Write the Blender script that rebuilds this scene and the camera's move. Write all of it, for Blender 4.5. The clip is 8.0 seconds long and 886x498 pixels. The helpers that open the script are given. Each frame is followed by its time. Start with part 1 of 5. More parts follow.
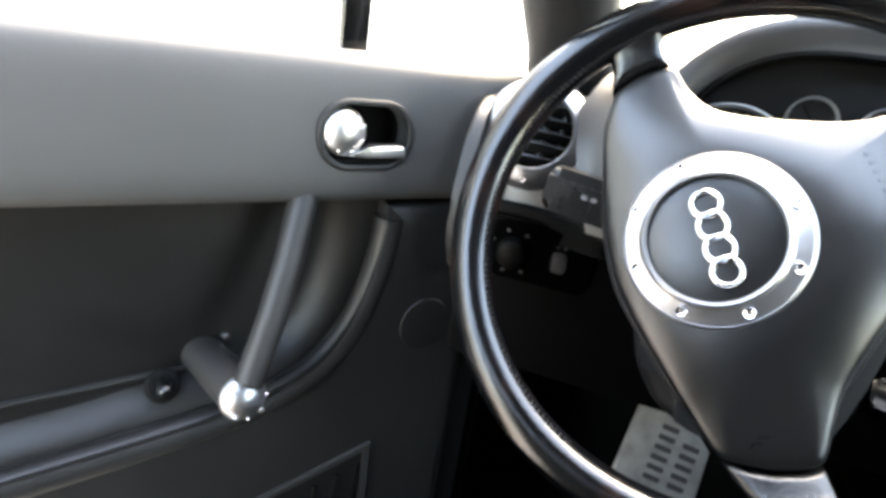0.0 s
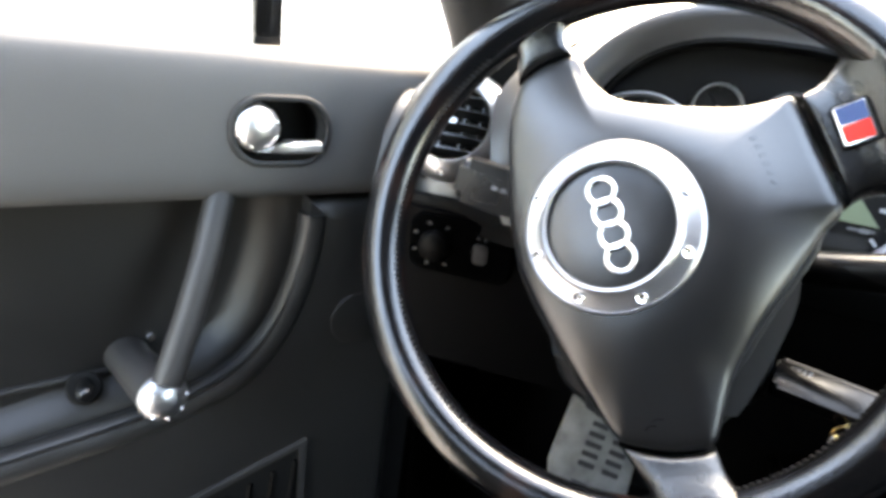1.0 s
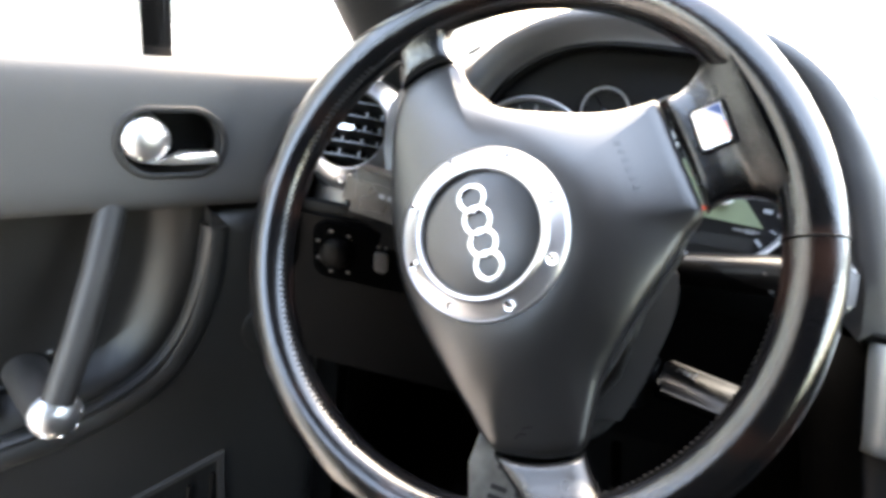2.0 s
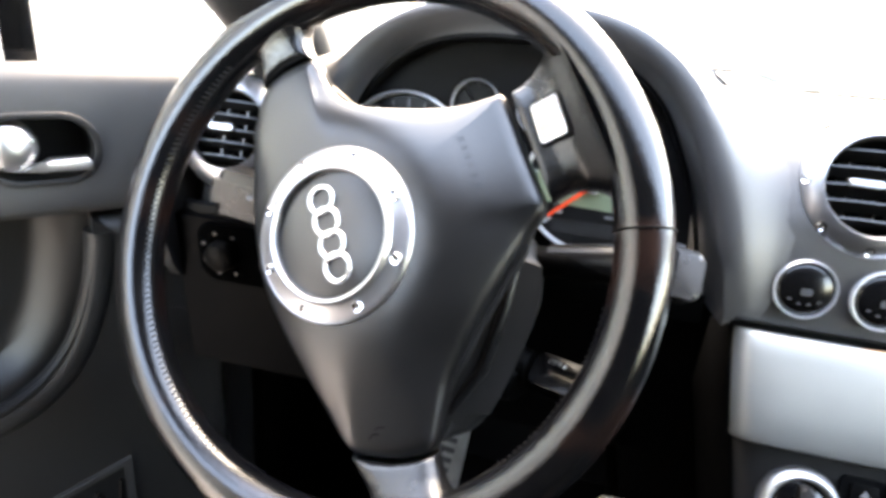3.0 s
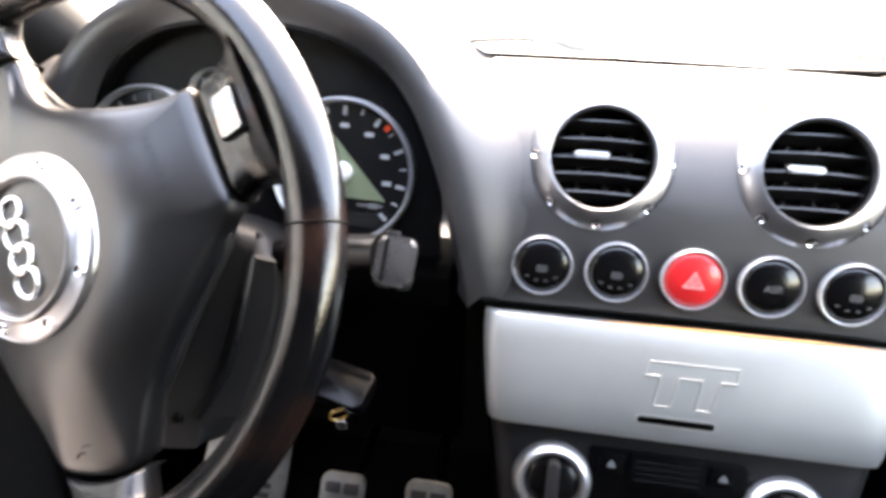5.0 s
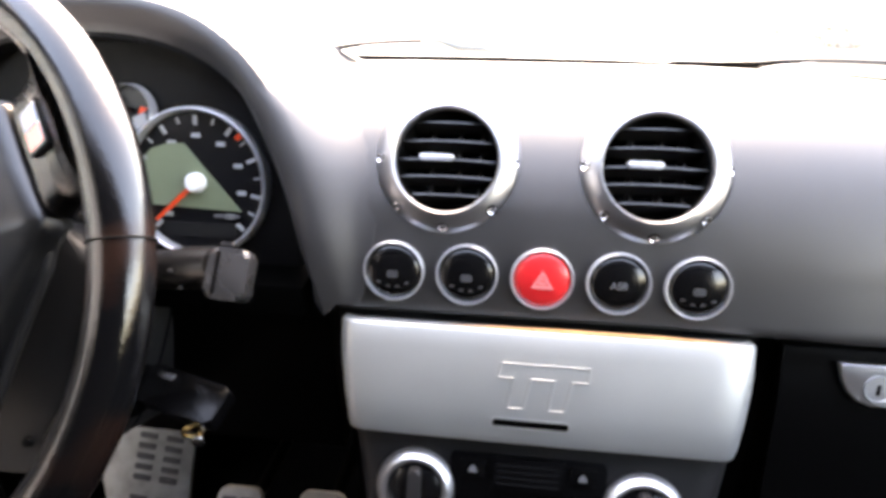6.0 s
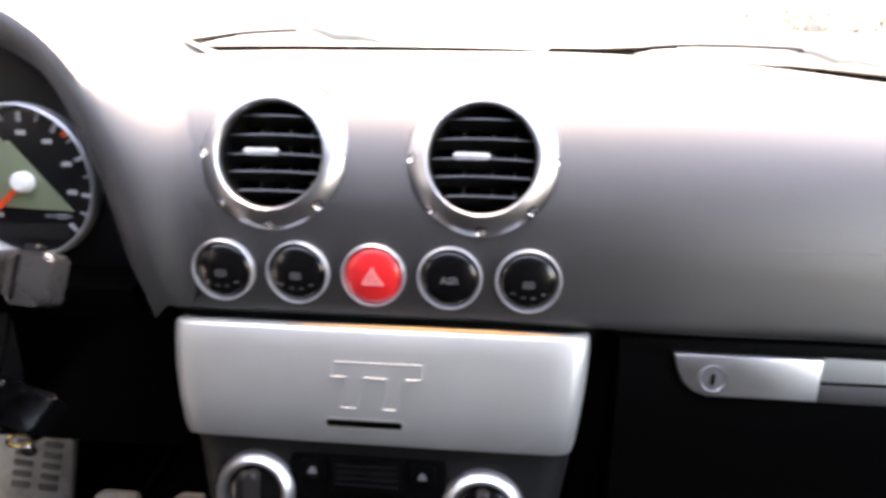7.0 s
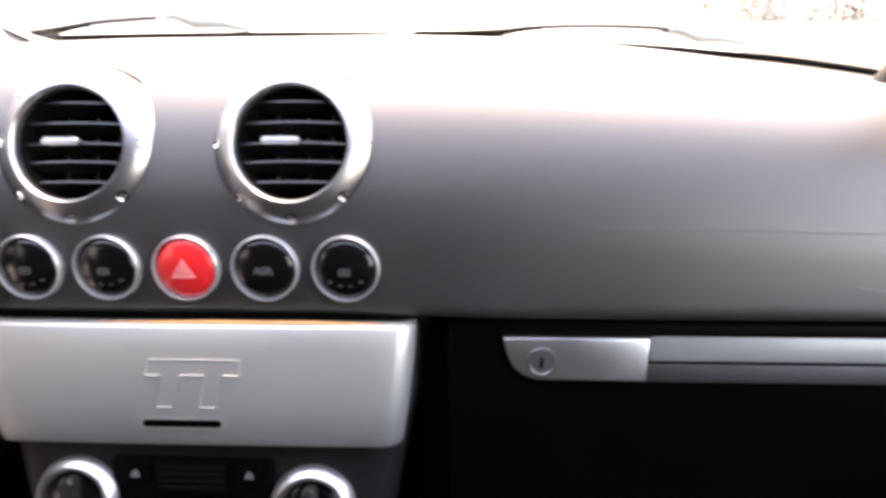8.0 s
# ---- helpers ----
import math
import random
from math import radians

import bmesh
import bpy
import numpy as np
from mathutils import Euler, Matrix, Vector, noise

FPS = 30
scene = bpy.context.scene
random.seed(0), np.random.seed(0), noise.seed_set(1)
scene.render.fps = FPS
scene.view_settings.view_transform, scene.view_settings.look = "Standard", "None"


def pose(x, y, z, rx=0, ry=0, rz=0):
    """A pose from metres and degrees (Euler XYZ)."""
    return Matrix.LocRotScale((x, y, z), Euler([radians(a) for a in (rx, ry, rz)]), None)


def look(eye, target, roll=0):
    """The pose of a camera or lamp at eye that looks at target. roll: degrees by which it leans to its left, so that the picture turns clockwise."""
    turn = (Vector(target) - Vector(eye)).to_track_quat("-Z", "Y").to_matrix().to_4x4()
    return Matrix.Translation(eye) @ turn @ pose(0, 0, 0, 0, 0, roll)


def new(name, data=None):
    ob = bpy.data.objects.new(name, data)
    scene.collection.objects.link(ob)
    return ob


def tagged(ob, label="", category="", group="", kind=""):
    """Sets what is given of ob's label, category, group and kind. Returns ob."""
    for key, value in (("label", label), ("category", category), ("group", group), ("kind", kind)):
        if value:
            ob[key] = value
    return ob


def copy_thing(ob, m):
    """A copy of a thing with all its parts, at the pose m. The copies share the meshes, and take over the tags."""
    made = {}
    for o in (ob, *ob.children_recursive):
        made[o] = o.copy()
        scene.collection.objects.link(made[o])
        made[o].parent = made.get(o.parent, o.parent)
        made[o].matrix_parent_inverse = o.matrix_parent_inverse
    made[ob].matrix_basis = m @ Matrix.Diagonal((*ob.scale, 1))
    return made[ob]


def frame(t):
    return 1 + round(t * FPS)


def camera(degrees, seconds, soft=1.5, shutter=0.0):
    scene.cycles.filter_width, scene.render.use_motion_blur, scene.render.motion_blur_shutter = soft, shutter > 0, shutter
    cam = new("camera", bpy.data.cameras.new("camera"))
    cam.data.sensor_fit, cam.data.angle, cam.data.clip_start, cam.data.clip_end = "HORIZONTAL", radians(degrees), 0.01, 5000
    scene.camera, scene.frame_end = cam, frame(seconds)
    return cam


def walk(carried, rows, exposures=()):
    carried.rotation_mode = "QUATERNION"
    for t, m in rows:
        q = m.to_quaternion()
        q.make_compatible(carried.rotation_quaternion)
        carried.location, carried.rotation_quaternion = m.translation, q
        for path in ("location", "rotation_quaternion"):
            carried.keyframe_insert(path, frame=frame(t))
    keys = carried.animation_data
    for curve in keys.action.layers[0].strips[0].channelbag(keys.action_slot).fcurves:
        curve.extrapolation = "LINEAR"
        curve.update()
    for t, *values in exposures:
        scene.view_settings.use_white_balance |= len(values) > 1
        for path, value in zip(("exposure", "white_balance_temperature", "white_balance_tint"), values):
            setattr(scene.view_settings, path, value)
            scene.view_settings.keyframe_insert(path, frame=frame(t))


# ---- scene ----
cam = camera(71.7, 8.0, soft=3.6, shutter=0.5)
PATH = [
    (0, (-0.078, 0.094, 0.895), (-0.6, 1.904, 0.222), 8.5),
    (0.5, (-0.065, 0.095, 0.895), (-0.552, 1.914, 0.22), 8.4),
    (1, (-0.026, 0.109, 0.9), (-0.504, 1.929, 0.222), 7.5),
    (1.5, (0.006, 0.121, 0.906), (-0.457, 1.949, 0.239), 7.2),
    (3, (0.117, 0.16, 0.929), (-0.267, 1.987, 0.212), 5.0),
    (3.5, (0.152, 0.17, 0.933), (-0.21, 1.998, 0.205), 4.4),
    (4, (0.189, 0.183, 0.937), (-0.141, 2.008, 0.188), 3.9),
    (4.5, (0.222, 0.195, 0.941), (-0.073, 2.009, 0.153), 3.1),
    (6, (0.348, 0.225, 0.947), (0.124, 2.05, 0.16), 0.4),
    (6.5, (0.386, 0.234, 0.946), (0.198, 2.06, 0.151), 0.7),
    (7, (0.44, 0.246, 0.947), (0.274, 2.062, 0.127), -0.1),
    (7.5, (0.486, 0.251, 0.936), (0.358, 2.073, 0.122), -1.1),
    (8, (0.532, 0.261, 0.936), (0.445, 2.077, 0.103), -0.9),
]
EXPOSURES = [(0.0, 5.7, 8900, 10), (1.7, 5.75, 8900, 11), (3.5, 5.6, 9100, 15), (6.0, 5.23, 9600, 21), (8.0, 4.83, 10000, 25)]
walk(cam, [(t, look(eye, target, roll)) for t, eye, target, roll in PATH], EXPOSURES)

# ---- light ----
world = bpy.data.worlds.new("sky")
scene.world = world
world.use_nodes = True
wn = world.node_tree.nodes
sky = wn.new("ShaderNodeTexSky")
sky.sky_type, sky.sun_disc = "NISHITA", False
sky.sun_elevation, sky.sun_rotation = radians(52), radians(0)
sky.air_density, sky.dust_density, sky.ozone_density = 1.0, 2.0, 1.0
wn["Background"].inputs[1].default_value = 0.15
world.node_tree.links.new(sky.outputs[0], wn["Background"].inputs[0])
sun = new("sun", bpy.data.lights.new("sun", "SUN"))
sun.data.energy, sun.data.angle, sun.data.color = 0.7, radians(60), (1.0, 0.98, 0.95)
SUN_DIR = Vector((0.0, math.cos(radians(52)), math.sin(radians(52))))
sun.matrix_world = look(SUN_DIR * 20, (0, 0, 0))


# ---- materials ----
def material(name, colour, rough=0.5, metal=0.0, grain=0.0, grain_size=900.0, stain=0.0, stain_size=9.0, coat=0.0, spec=0.5, emit=0.0, crease=0.0, crease_size=160.0):
    m = bpy.data.materials.new(name)
    m.use_nodes = True
    nt = m.node_tree
    b = nt.nodes["Principled BSDF"]
    b.inputs["Base Color"].default_value = (*colour, 1)
    b.inputs["Roughness"].default_value = rough
    b.inputs["Metallic"].default_value = metal
    b.inputs["Coat Weight"].default_value = coat
    b.inputs["Specular IOR Level"].default_value = spec
    if emit:
        b.inputs["Emission Color"].default_value = (*colour, 1)
        b.inputs["Emission Strength"].default_value = emit
    tc = nt.nodes.new("ShaderNodeTexCoord")
    if stain:
        n = nt.nodes.new("ShaderNodeTexNoise")
        n.inputs["Scale"].default_value, n.inputs["Detail"].default_value = stain_size, 6
        nt.links.new(tc.outputs["Object"], n.inputs["Vector"])
        r = nt.nodes.new("ShaderNodeMapRange")
        r.inputs[1].default_value, r.inputs[2].default_value = 0.3, 0.7
        r.inputs[3].default_value, r.inputs[4].default_value = 1 - stain, 1 + stain
        nt.links.new(n.outputs[0], r.inputs[0])
        mix = nt.nodes.new("ShaderNodeMix")
        mix.data_type, mix.blend_type = "RGBA", "MULTIPLY"
        mix.inputs[0].default_value = 1
        mix.inputs[6].default_value = (*colour, 1)
        nt.links.new(r.outputs[0], mix.inputs[7])
        nt.links.new(mix.outputs[2], b.inputs["Base Color"])
        r2 = nt.nodes.new("ShaderNodeMapRange")
        r2.inputs[1].default_value, r2.inputs[2].default_value = 0.3, 0.7
        r2.inputs[3].default_value, r2.inputs[4].default_value = max(0.02, rough - stain * 0.35), min(1, rough + stain * 0.35)
        nt.links.new(n.outputs[0], r2.inputs[0])
        nt.links.new(r2.outputs[0], b.inputs["Roughness"])
    if grain:
        v = nt.nodes.new("ShaderNodeTexNoise")
        v.inputs["Scale"].default_value, v.inputs["Detail"].default_value = grain_size, 3
        nt.links.new(tc.outputs["Object"], v.inputs["Vector"])
        bp = nt.nodes.new("ShaderNodeBump")
        bp.inputs["Strength"].default_value, bp.inputs["Distance"].default_value = grain, 0.0006
        nt.links.new(v.outputs[0], bp.inputs["Height"])
        nt.links.new(bp.outputs[0], b.inputs["Normal"])
        if crease:
            w = nt.nodes.new("ShaderNodeTexVoronoi")
            w.feature = "DISTANCE_TO_EDGE"
            w.inputs["Scale"].default_value = crease_size
            warp = nt.nodes.new("ShaderNodeTexNoise")
            warp.inputs["Scale"].default_value, warp.inputs["Detail"].default_value = 40, 4
            add = nt.nodes.new("ShaderNodeMix")
            add.data_type, add.blend_type = "RGBA", "LINEAR_LIGHT"
            add.inputs[0].default_value = 0.02
            nt.links.new(tc.outputs["Object"], warp.inputs["Vector"])
            nt.links.new(tc.outputs["Object"], add.inputs[6])
            nt.links.new(warp.outputs[1], add.inputs[7])
            nt.links.new(add.outputs[2], w.inputs["Vector"])
            cl = nt.nodes.new("ShaderNodeMapRange")
            cl.inputs[1].default_value, cl.inputs[2].default_value = 0.0, 0.12
            nt.links.new(w.outputs[0], cl.inputs[0])
            b2 = nt.nodes.new("ShaderNodeBump")
            b2.inputs["Strength"].default_value, b2.inputs["Distance"].default_value = crease, 0.0005
            nt.links.new(cl.outputs[0], b2.inputs["Height"])
            nt.links.new(b2.outputs[0], bp.inputs["Normal"])
    return m


SOFT = material("soft_grey_plastic", (0.016, 0.0154, 0.0155), 0.47, spec=0.8, grain=0.25, grain_size=1400, stain=0.07, stain_size=14)
# lit copy of the door plastic, for the tray and the edge bead
TRAYLIT = material("door_plastic_lit", (0.0095, 0.0094, 0.0094), 0.38, spec=0.28, grain=0.25, grain_size=1300, stain=0.12, stain_size=18)
DOORLOW = material("door_lower_plastic", (0.0068, 0.0066, 0.0066), 0.40, spec=0.35, grain=0.3, grain_size=1300, stain=0.08, stain_size=14)
DOORTRIM = material("door_soft_plastic", (0.0255, 0.0253, 0.025), 0.62, grain=0.3, grain_size=1300, stain=0.06, stain_size=12)
# black plastic, lowered further to hold the shade under the dash
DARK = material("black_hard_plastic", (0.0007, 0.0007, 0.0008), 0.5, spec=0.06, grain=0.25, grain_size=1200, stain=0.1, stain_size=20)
MIDDARK = material("charcoal_plastic", (0.0095, 0.0092, 0.0093), 0.52, spec=0.3, grain=0.25, grain_size=1200, stain=0.08, stain_size=18)
SPOKELEATHER = material("spoke_leather", (0.0046, 0.0046, 0.0048), 0.23, spec=0.5, grain=0.35, grain_size=600, stain=0.2, stain_size=30, crease=0.12, crease_size=260)
COVER = material("airbag_leatherette", (0.0044, 0.0045, 0.0048), 0.32, spec=0.62, grain=0.14, grain_size=900, stain=0.08, stain_size=24)
GLOSSBLACK = material("gloss_black", (0.0024, 0.0024, 0.0026), 0.20, spec=0.42)
CONSOLEGREY = material("console_plastic", (0.0062, 0.006, 0.0062), 0.5, spec=0.24, grain=0.25, grain_size=1200, stain=0.08, stain_size=18)
# shaded copy of the door plastic; the recess's shade is in the colour
DOORSHADE = material("door_plastic_shaded", (0.0028, 0.0027, 0.0027), 0.46, spec=0.25, grain=0.25, grain_size=1200, stain=0.1, stain_size=20)
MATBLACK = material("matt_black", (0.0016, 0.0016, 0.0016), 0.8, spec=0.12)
SHROUD = material("shroud_plastic", (0.009, 0.0088, 0.009), 0.5, spec=0.3, grain=0.25, grain_size=1300, stain=0.1, stain_size=16)
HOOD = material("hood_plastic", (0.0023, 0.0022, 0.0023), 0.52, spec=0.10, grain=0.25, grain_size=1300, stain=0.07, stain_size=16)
PEDAL = material("worn_pedal_metal", (0.16, 0.16, 0.152), 0.5, 0.5, grain=0.2, grain_size=700, stain=0.3, stain_size=60)
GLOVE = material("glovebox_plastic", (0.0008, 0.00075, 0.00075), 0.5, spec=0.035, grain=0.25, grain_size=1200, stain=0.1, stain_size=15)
ALU = material("satin_aluminium", (0.55, 0.55, 0.55), 0.40, 1.0, grain=0.03, grain_size=2500, stain=0.05, stain_size=60)
VENTALU = material("turned_aluminium", (0.33, 0.335, 0.35), 0.33, 0.97, grain=0.03, grain_size=2500, stain=0.06, stain_size=60)
RINGSILVER = material("pale_ring", (0.60, 0.60, 0.61), 0.38, 0.75)
RINGALU = material("brushed_ring", (0.44, 0.44, 0.45), 0.36, 1.0, grain=0.05, grain_size=2500, stain=0.05, stain_size=50)
SLAT = material("slat_plastic", (0.009, 0.009, 0.0095), 0.35, spec=0.6)
ALUMATT = material("matt_silver_paint", (0.315, 0.322, 0.307), 0.42, 0.6, grain=0.06, grain_size=2500, stain=0.03, stain_size=30)
KEYBLACK = material("key_black", (0.0012, 0.0012, 0.0013), 0.18, spec=0.16, stain=0.15, stain_size=90)
CHROME = material("polished_chrome", (0.78, 0.78, 0.79), 0.10, 1.0)
RED = material("red_switch_plastic", (0.62, 0.018, 0.02), 0.32, coat=0.2)
NEEDLE = material("orange_needle", (0.75, 0.06, 0.015), 0.4)
WHITEPRINT = material("white_print", (0.75, 0.75, 0.75), 0.5)
GREYPRINT = material("grey_print", (0.10, 0.10, 0.105), 0.5)
DIMPRINT = material("dim_print", (0.035, 0.035, 0.037), 0.5)
PINKPRINT = material("faded_print", (0.72, 0.22, 0.21), 0.5)
FACADE = material("pale_render", (0.36, 0.355, 0.34), 0.9, grain=0.4, grain_size=80, stain=0.12, stain_size=1.2)
PALEBLUE = material("pale_blue_glass", (0.05, 0.075, 0.085), 0.15)
SCRATCH = material("scuffed_plastic", (0.055, 0.054, 0.054), 0.45)
PALEPRINT = material("pale_print", (0.30, 0.31, 0.32), 0.5)
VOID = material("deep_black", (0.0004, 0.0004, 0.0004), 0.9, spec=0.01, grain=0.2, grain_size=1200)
PILLAR = material("pillar_cloth", (0.007, 0.007, 0.0072), 0.8, spec=0.2, grain=0.4, grain_size=700, stain=0.08, stain_size=12)
WIPERGREY = material("wiper_arm_grey", (0.016, 0.0175, 0.0185), 0.5, spec=0.3, stain=0.1, stain_size=60)
# near black so that the footwell's shade sits in the colour
KNEESHADE = material("knee_panel_shaded", (0.0007, 0.0007, 0.0008), 0.5, spec=0.03, grain=0.25, grain_size=1200, stain=0.1, stain_size=20)
SEAL = material("dusty_rubber_seal", (0.0035, 0.0034, 0.0037), 0.9, spec=0.0, stain=0.2, stain_size=40)
DISPLAY = material("greenish_display", (0.15, 0.18, 0.115), 0.35, stain=0.08, stain_size=40)
DIALFACE = material("dial_face", (0.0035, 0.0035, 0.0042), 0.4, spec=0.3)
THREAD = material("grey_thread", (0.011, 0.0107, 0.0105), 0.85, spec=0.1)
BADGEBLUE = material("badge_blue", (0.025, 0.055, 0.14), 0.5, spec=0.2, coat=1.0)
BADGERED = material("badge_red", (0.50, 0.02, 0.015), 0.5, spec=0.2, coat=1.0)
for m in (BADGEBLUE, BADGERED):
    m.node_tree.nodes["Principled BSDF"].inputs["Coat IOR"].default_value = 2.2
BADGESILVER = material("badge_silver", (0.7, 0.7, 0.72), 0.2, 1.0)
STALKTIP = material("worn_stalk_tip", (0.016, 0.016, 0.0165), 0.26, spec=0.6, grain=0.1, grain_size=1500, stain=0.15, stain_size=50)
STALKGREY = material("stalk_plastic", (0.0042, 0.0042, 0.0046), 0.30, spec=0.30, grain=0.15, grain_size=1500, stain=0.1, stain_size=40)
# shaded copy of the orange needle colour
SHADENEEDLE = material("shaded_needle", (0.07, 0.012, 0.006), 0.5)
CARPET = material("black_carpet", (0.0016, 0.0016, 0.0016), 0.95, spec=0.1, grain=0.8, grain_size=500, stain=0.2, stain_size=40)
RUBBER = material("black_rubber", (0.012, 0.012, 0.013), 0.6, grain=0.2)
HEADLINER = material("grey_headliner", (0.05, 0.05, 0.05), 0.9, grain=0.3, grain_size=600, stain=0.04)
PAINT = material("silver_car_paint", (0.55, 0.56, 0.58), 0.25, 0.4, coat=0.8)
BRASS = material("brass_ring", (0.55, 0.36, 0.14), 0.25, 1.0)
ASPHALT = material("asphalt", (0.34, 0.33, 0.32), 0.9, grain=0.6, grain_size=60, stain=0.2, stain_size=2)
DRYGRASS = material("dry_grass", (0.033, 0.0265, 0.020), 0.9, stain=0.3, stain_size=3)
CARGREY = material("grey_blue_paint", (0.17, 0.172, 0.185), 0.25, 0.2, coat=0.6)
# colour of the orange reflection on the radio flap's top edge
AMBER = material("amber_edge", (0.50, 0.235, 0.085), 0.45, stain=0.15, stain_size=60)
# bark lightened: the bright outdoor haze is in the colour
BARK = material("hazed_bark", (0.33, 0.31, 0.28), 0.9, grain=0.5, grain_size=40, stain=0.25, stain_size=5)
# shrub colour paled for the same haze, also on the building's roof edge
HEDGE = material("hazed_hedge", (0.26, 0.245, 0.215), 0.8, stain=0.4, stain_size=2)


def glass_material():
    m = bpy.data.materials.new("car_glass")
    m.use_nodes = True
    nt = m.node_tree
    out = nt.nodes["Material Output"]
    tr = nt.nodes.new("ShaderNodeBsdfTransparent")
    tr.inputs[0].default_value = (0.93, 0.96, 0.95, 1)
    gl = nt.nodes.new("ShaderNodeBsdfGlossy")
    gl.inputs["Roughness"].default_value = 0.02
    mix = nt.nodes.new("ShaderNodeMixShader")
    mix.inputs[0].default_value = 0.02
    nt.links.new(tr.outputs[0], mix.inputs[1])
    nt.links.new(gl.outputs[0], mix.inputs[2])
    nt.links.new(mix.outputs[0], out.inputs[0])
    return m


GLASS = glass_material()


def worn_leather():
    """Black rim leather rubbed to brown in long patches, glossy where it is gripped most."""
    m = material("worn_rim_leather", (0.0022, 0.0022, 0.0024), 0.16, spec=0.52, grain=0.2, grain_size=650, crease=0.06, crease_size=380)
    nt = m.node_tree
    b = nt.nodes["Principled BSDF"]
    tc = nt.nodes.new("ShaderNodeTexCoord")
    n = nt.nodes.new("ShaderNodeTexNoise")
    n.inputs["Scale"].default_value, n.inputs["Detail"].default_value, n.inputs["Distortion"].default_value = 16, 7, 0.6
    nt.links.new(tc.outputs["Object"], n.inputs["Vector"])
    r = nt.nodes.new("ShaderNodeValToRGB")
    r.color_ramp.elements[0].position, r.color_ramp.elements[0].color = 0.52, (0.0020, 0.0021, 0.0024, 1)
    r.color_ramp.elements[1].position, r.color_ramp.elements[1].color = 0.70, (0.0115, 0.0054, 0.0038, 1)
    nt.links.new(n.outputs[0], r.inputs[0])
    nt.links.new(r.outputs[0], b.inputs["Base Color"])
    q = nt.nodes.new("ShaderNodeMapRange")
    q.inputs[1].default_value, q.inputs[2].default_value, q.inputs[3].default_value, q.inputs[4].default_value = 0.35, 0.7, 0.09, 0.20
    nt.links.new(n.outputs[0], q.inputs[0])
    nt.links.new(q.outputs[0], b.inputs["Roughness"])
    return m


LEATHER = worn_leather()


# ---- builders ----
def thing(name, m, label, category, group="", kind=""):
    ob = new(name)
    ob.matrix_world = m
    return tagged(ob, label, category, group, kind)


def mesh_from(name, bm, mat, smooth=40):
    me = bpy.data.meshes.new(name)
    bmesh.ops.recalc_face_normals(bm, faces=bm.faces)
    bm.to_mesh(me)
    bm.free()
    me.materials.append(mat)
    if smooth:
        for p in me.polygons:
            p.use_smooth = True
        me.set_sharp_from_angle(angle=radians(smooth))
    return me


def part(name, bm, mat, parent, label="", smooth=40, m=None):
    ob = new(name, mesh_from(name, bm, mat, smooth))
    ob.parent = parent
    if m is not None:
        ob.matrix_local = m
    if label:
        ob["label"] = label
    return ob


def solid(name, bm, mat, label, category="", group="", kind="", m=None, smooth=40):
    ob = new(name, mesh_from(name, bm, mat, smooth))
    if m is not None:
        ob.matrix_world = m
    return tagged(ob, label, category, group, kind)


def move(bm, m):
    bmesh.ops.transform(bm, matrix=m, verts=bm.verts)
    return bm


def box(x0, x1, y0, y1, z0, z1, bevel=0.0, seg=2):
    bm = bmesh.new()
    bmesh.ops.create_cube(bm, size=1)
    bmesh.ops.transform(bm, matrix=Matrix.LocRotScale(((x0 + x1) / 2, (y0 + y1) / 2, (z0 + z1) / 2), None, (x1 - x0, y1 - y0, z1 - z0)), verts=bm.verts)
    if bevel:
        bmesh.ops.bevel(bm, geom=bm.edges[:], offset=bevel, segments=seg, profile=0.5, affect="EDGES")
    return bm


def lathe(profile, n=64, closed=False):
    """Turn a list of (radius, height) about local z."""
    bm = bmesh.new()
    rings = []
    for r, z in profile:
        rings.append([bm.verts.new((r * math.cos(a), r * math.sin(a), z)) for a in (2 * math.pi * k / n for k in range(n))] if r > 1e-6 else [bm.verts.new((0, 0, z))])
    pairs = list(zip(rings, rings[1:])) + ([(rings[-1], rings[0])] if closed else [])
    for a, b in pairs:
        for k in range(n):
            q = [a[k % len(a)], a[(k + 1) % len(a)], b[(k + 1) % len(b)], b[k % len(b)]]
            q = list(dict.fromkeys(q))
            if len(q) > 2:
                bm.faces.new(q)
    return bm


def tube(points, radius, n=16, caps=True, radii=None, flat=1.0):
    """A round bar along a line of points."""
    bm = bmesh.new()
    pts = [Vector(p) for p in points]
    rings = []
    up = Vector((0.013, 0.021, 1))
    for i, p in enumerate(pts):
        t = (pts[min(i + 1, len(pts) - 1)] - pts[max(i - 1, 0)]).normalized()
        a = t.cross(up).normalized()
        b = a.cross(t).normalized()
        r = radii[i] if radii else radius
        rings.append([bm.verts.new(p + r * (math.cos(2 * math.pi * k / n) * a + flat * math.sin(2 * math.pi * k / n) * b)) for k in range(n)])
    for r0, r1 in zip(rings, rings[1:]):
        for k in range(n):
            bm.faces.new((r0[k], r0[(k + 1) % n], r1[(k + 1) % n], r1[k]))
    if caps:
        bm.faces.new(rings[0])
        bm.faces.new(rings[-1])
    return bm


def prism(outline, z0, z1, bevel=0.0, seg=3):
    """A plate with the given (x, y) outline between two heights, its edges rounded."""
    bm = bmesh.new()
    low = [bm.verts.new((x, y, z0)) for x, y in outline]
    high = [bm.verts.new((x, y, z1)) for x, y in outline]
    n = len(outline)
    bm.faces.new(low)
    top = bm.faces.new(high)
    for k in range(n):
        bm.faces.new((low[k], low[(k + 1) % n], high[(k + 1) % n], high[k]))
    if bevel:
        bmesh.ops.bevel(bm, geom=list(top.edges), offset=bevel, segments=seg, profile=0.5, affect="EDGES")
    return bm


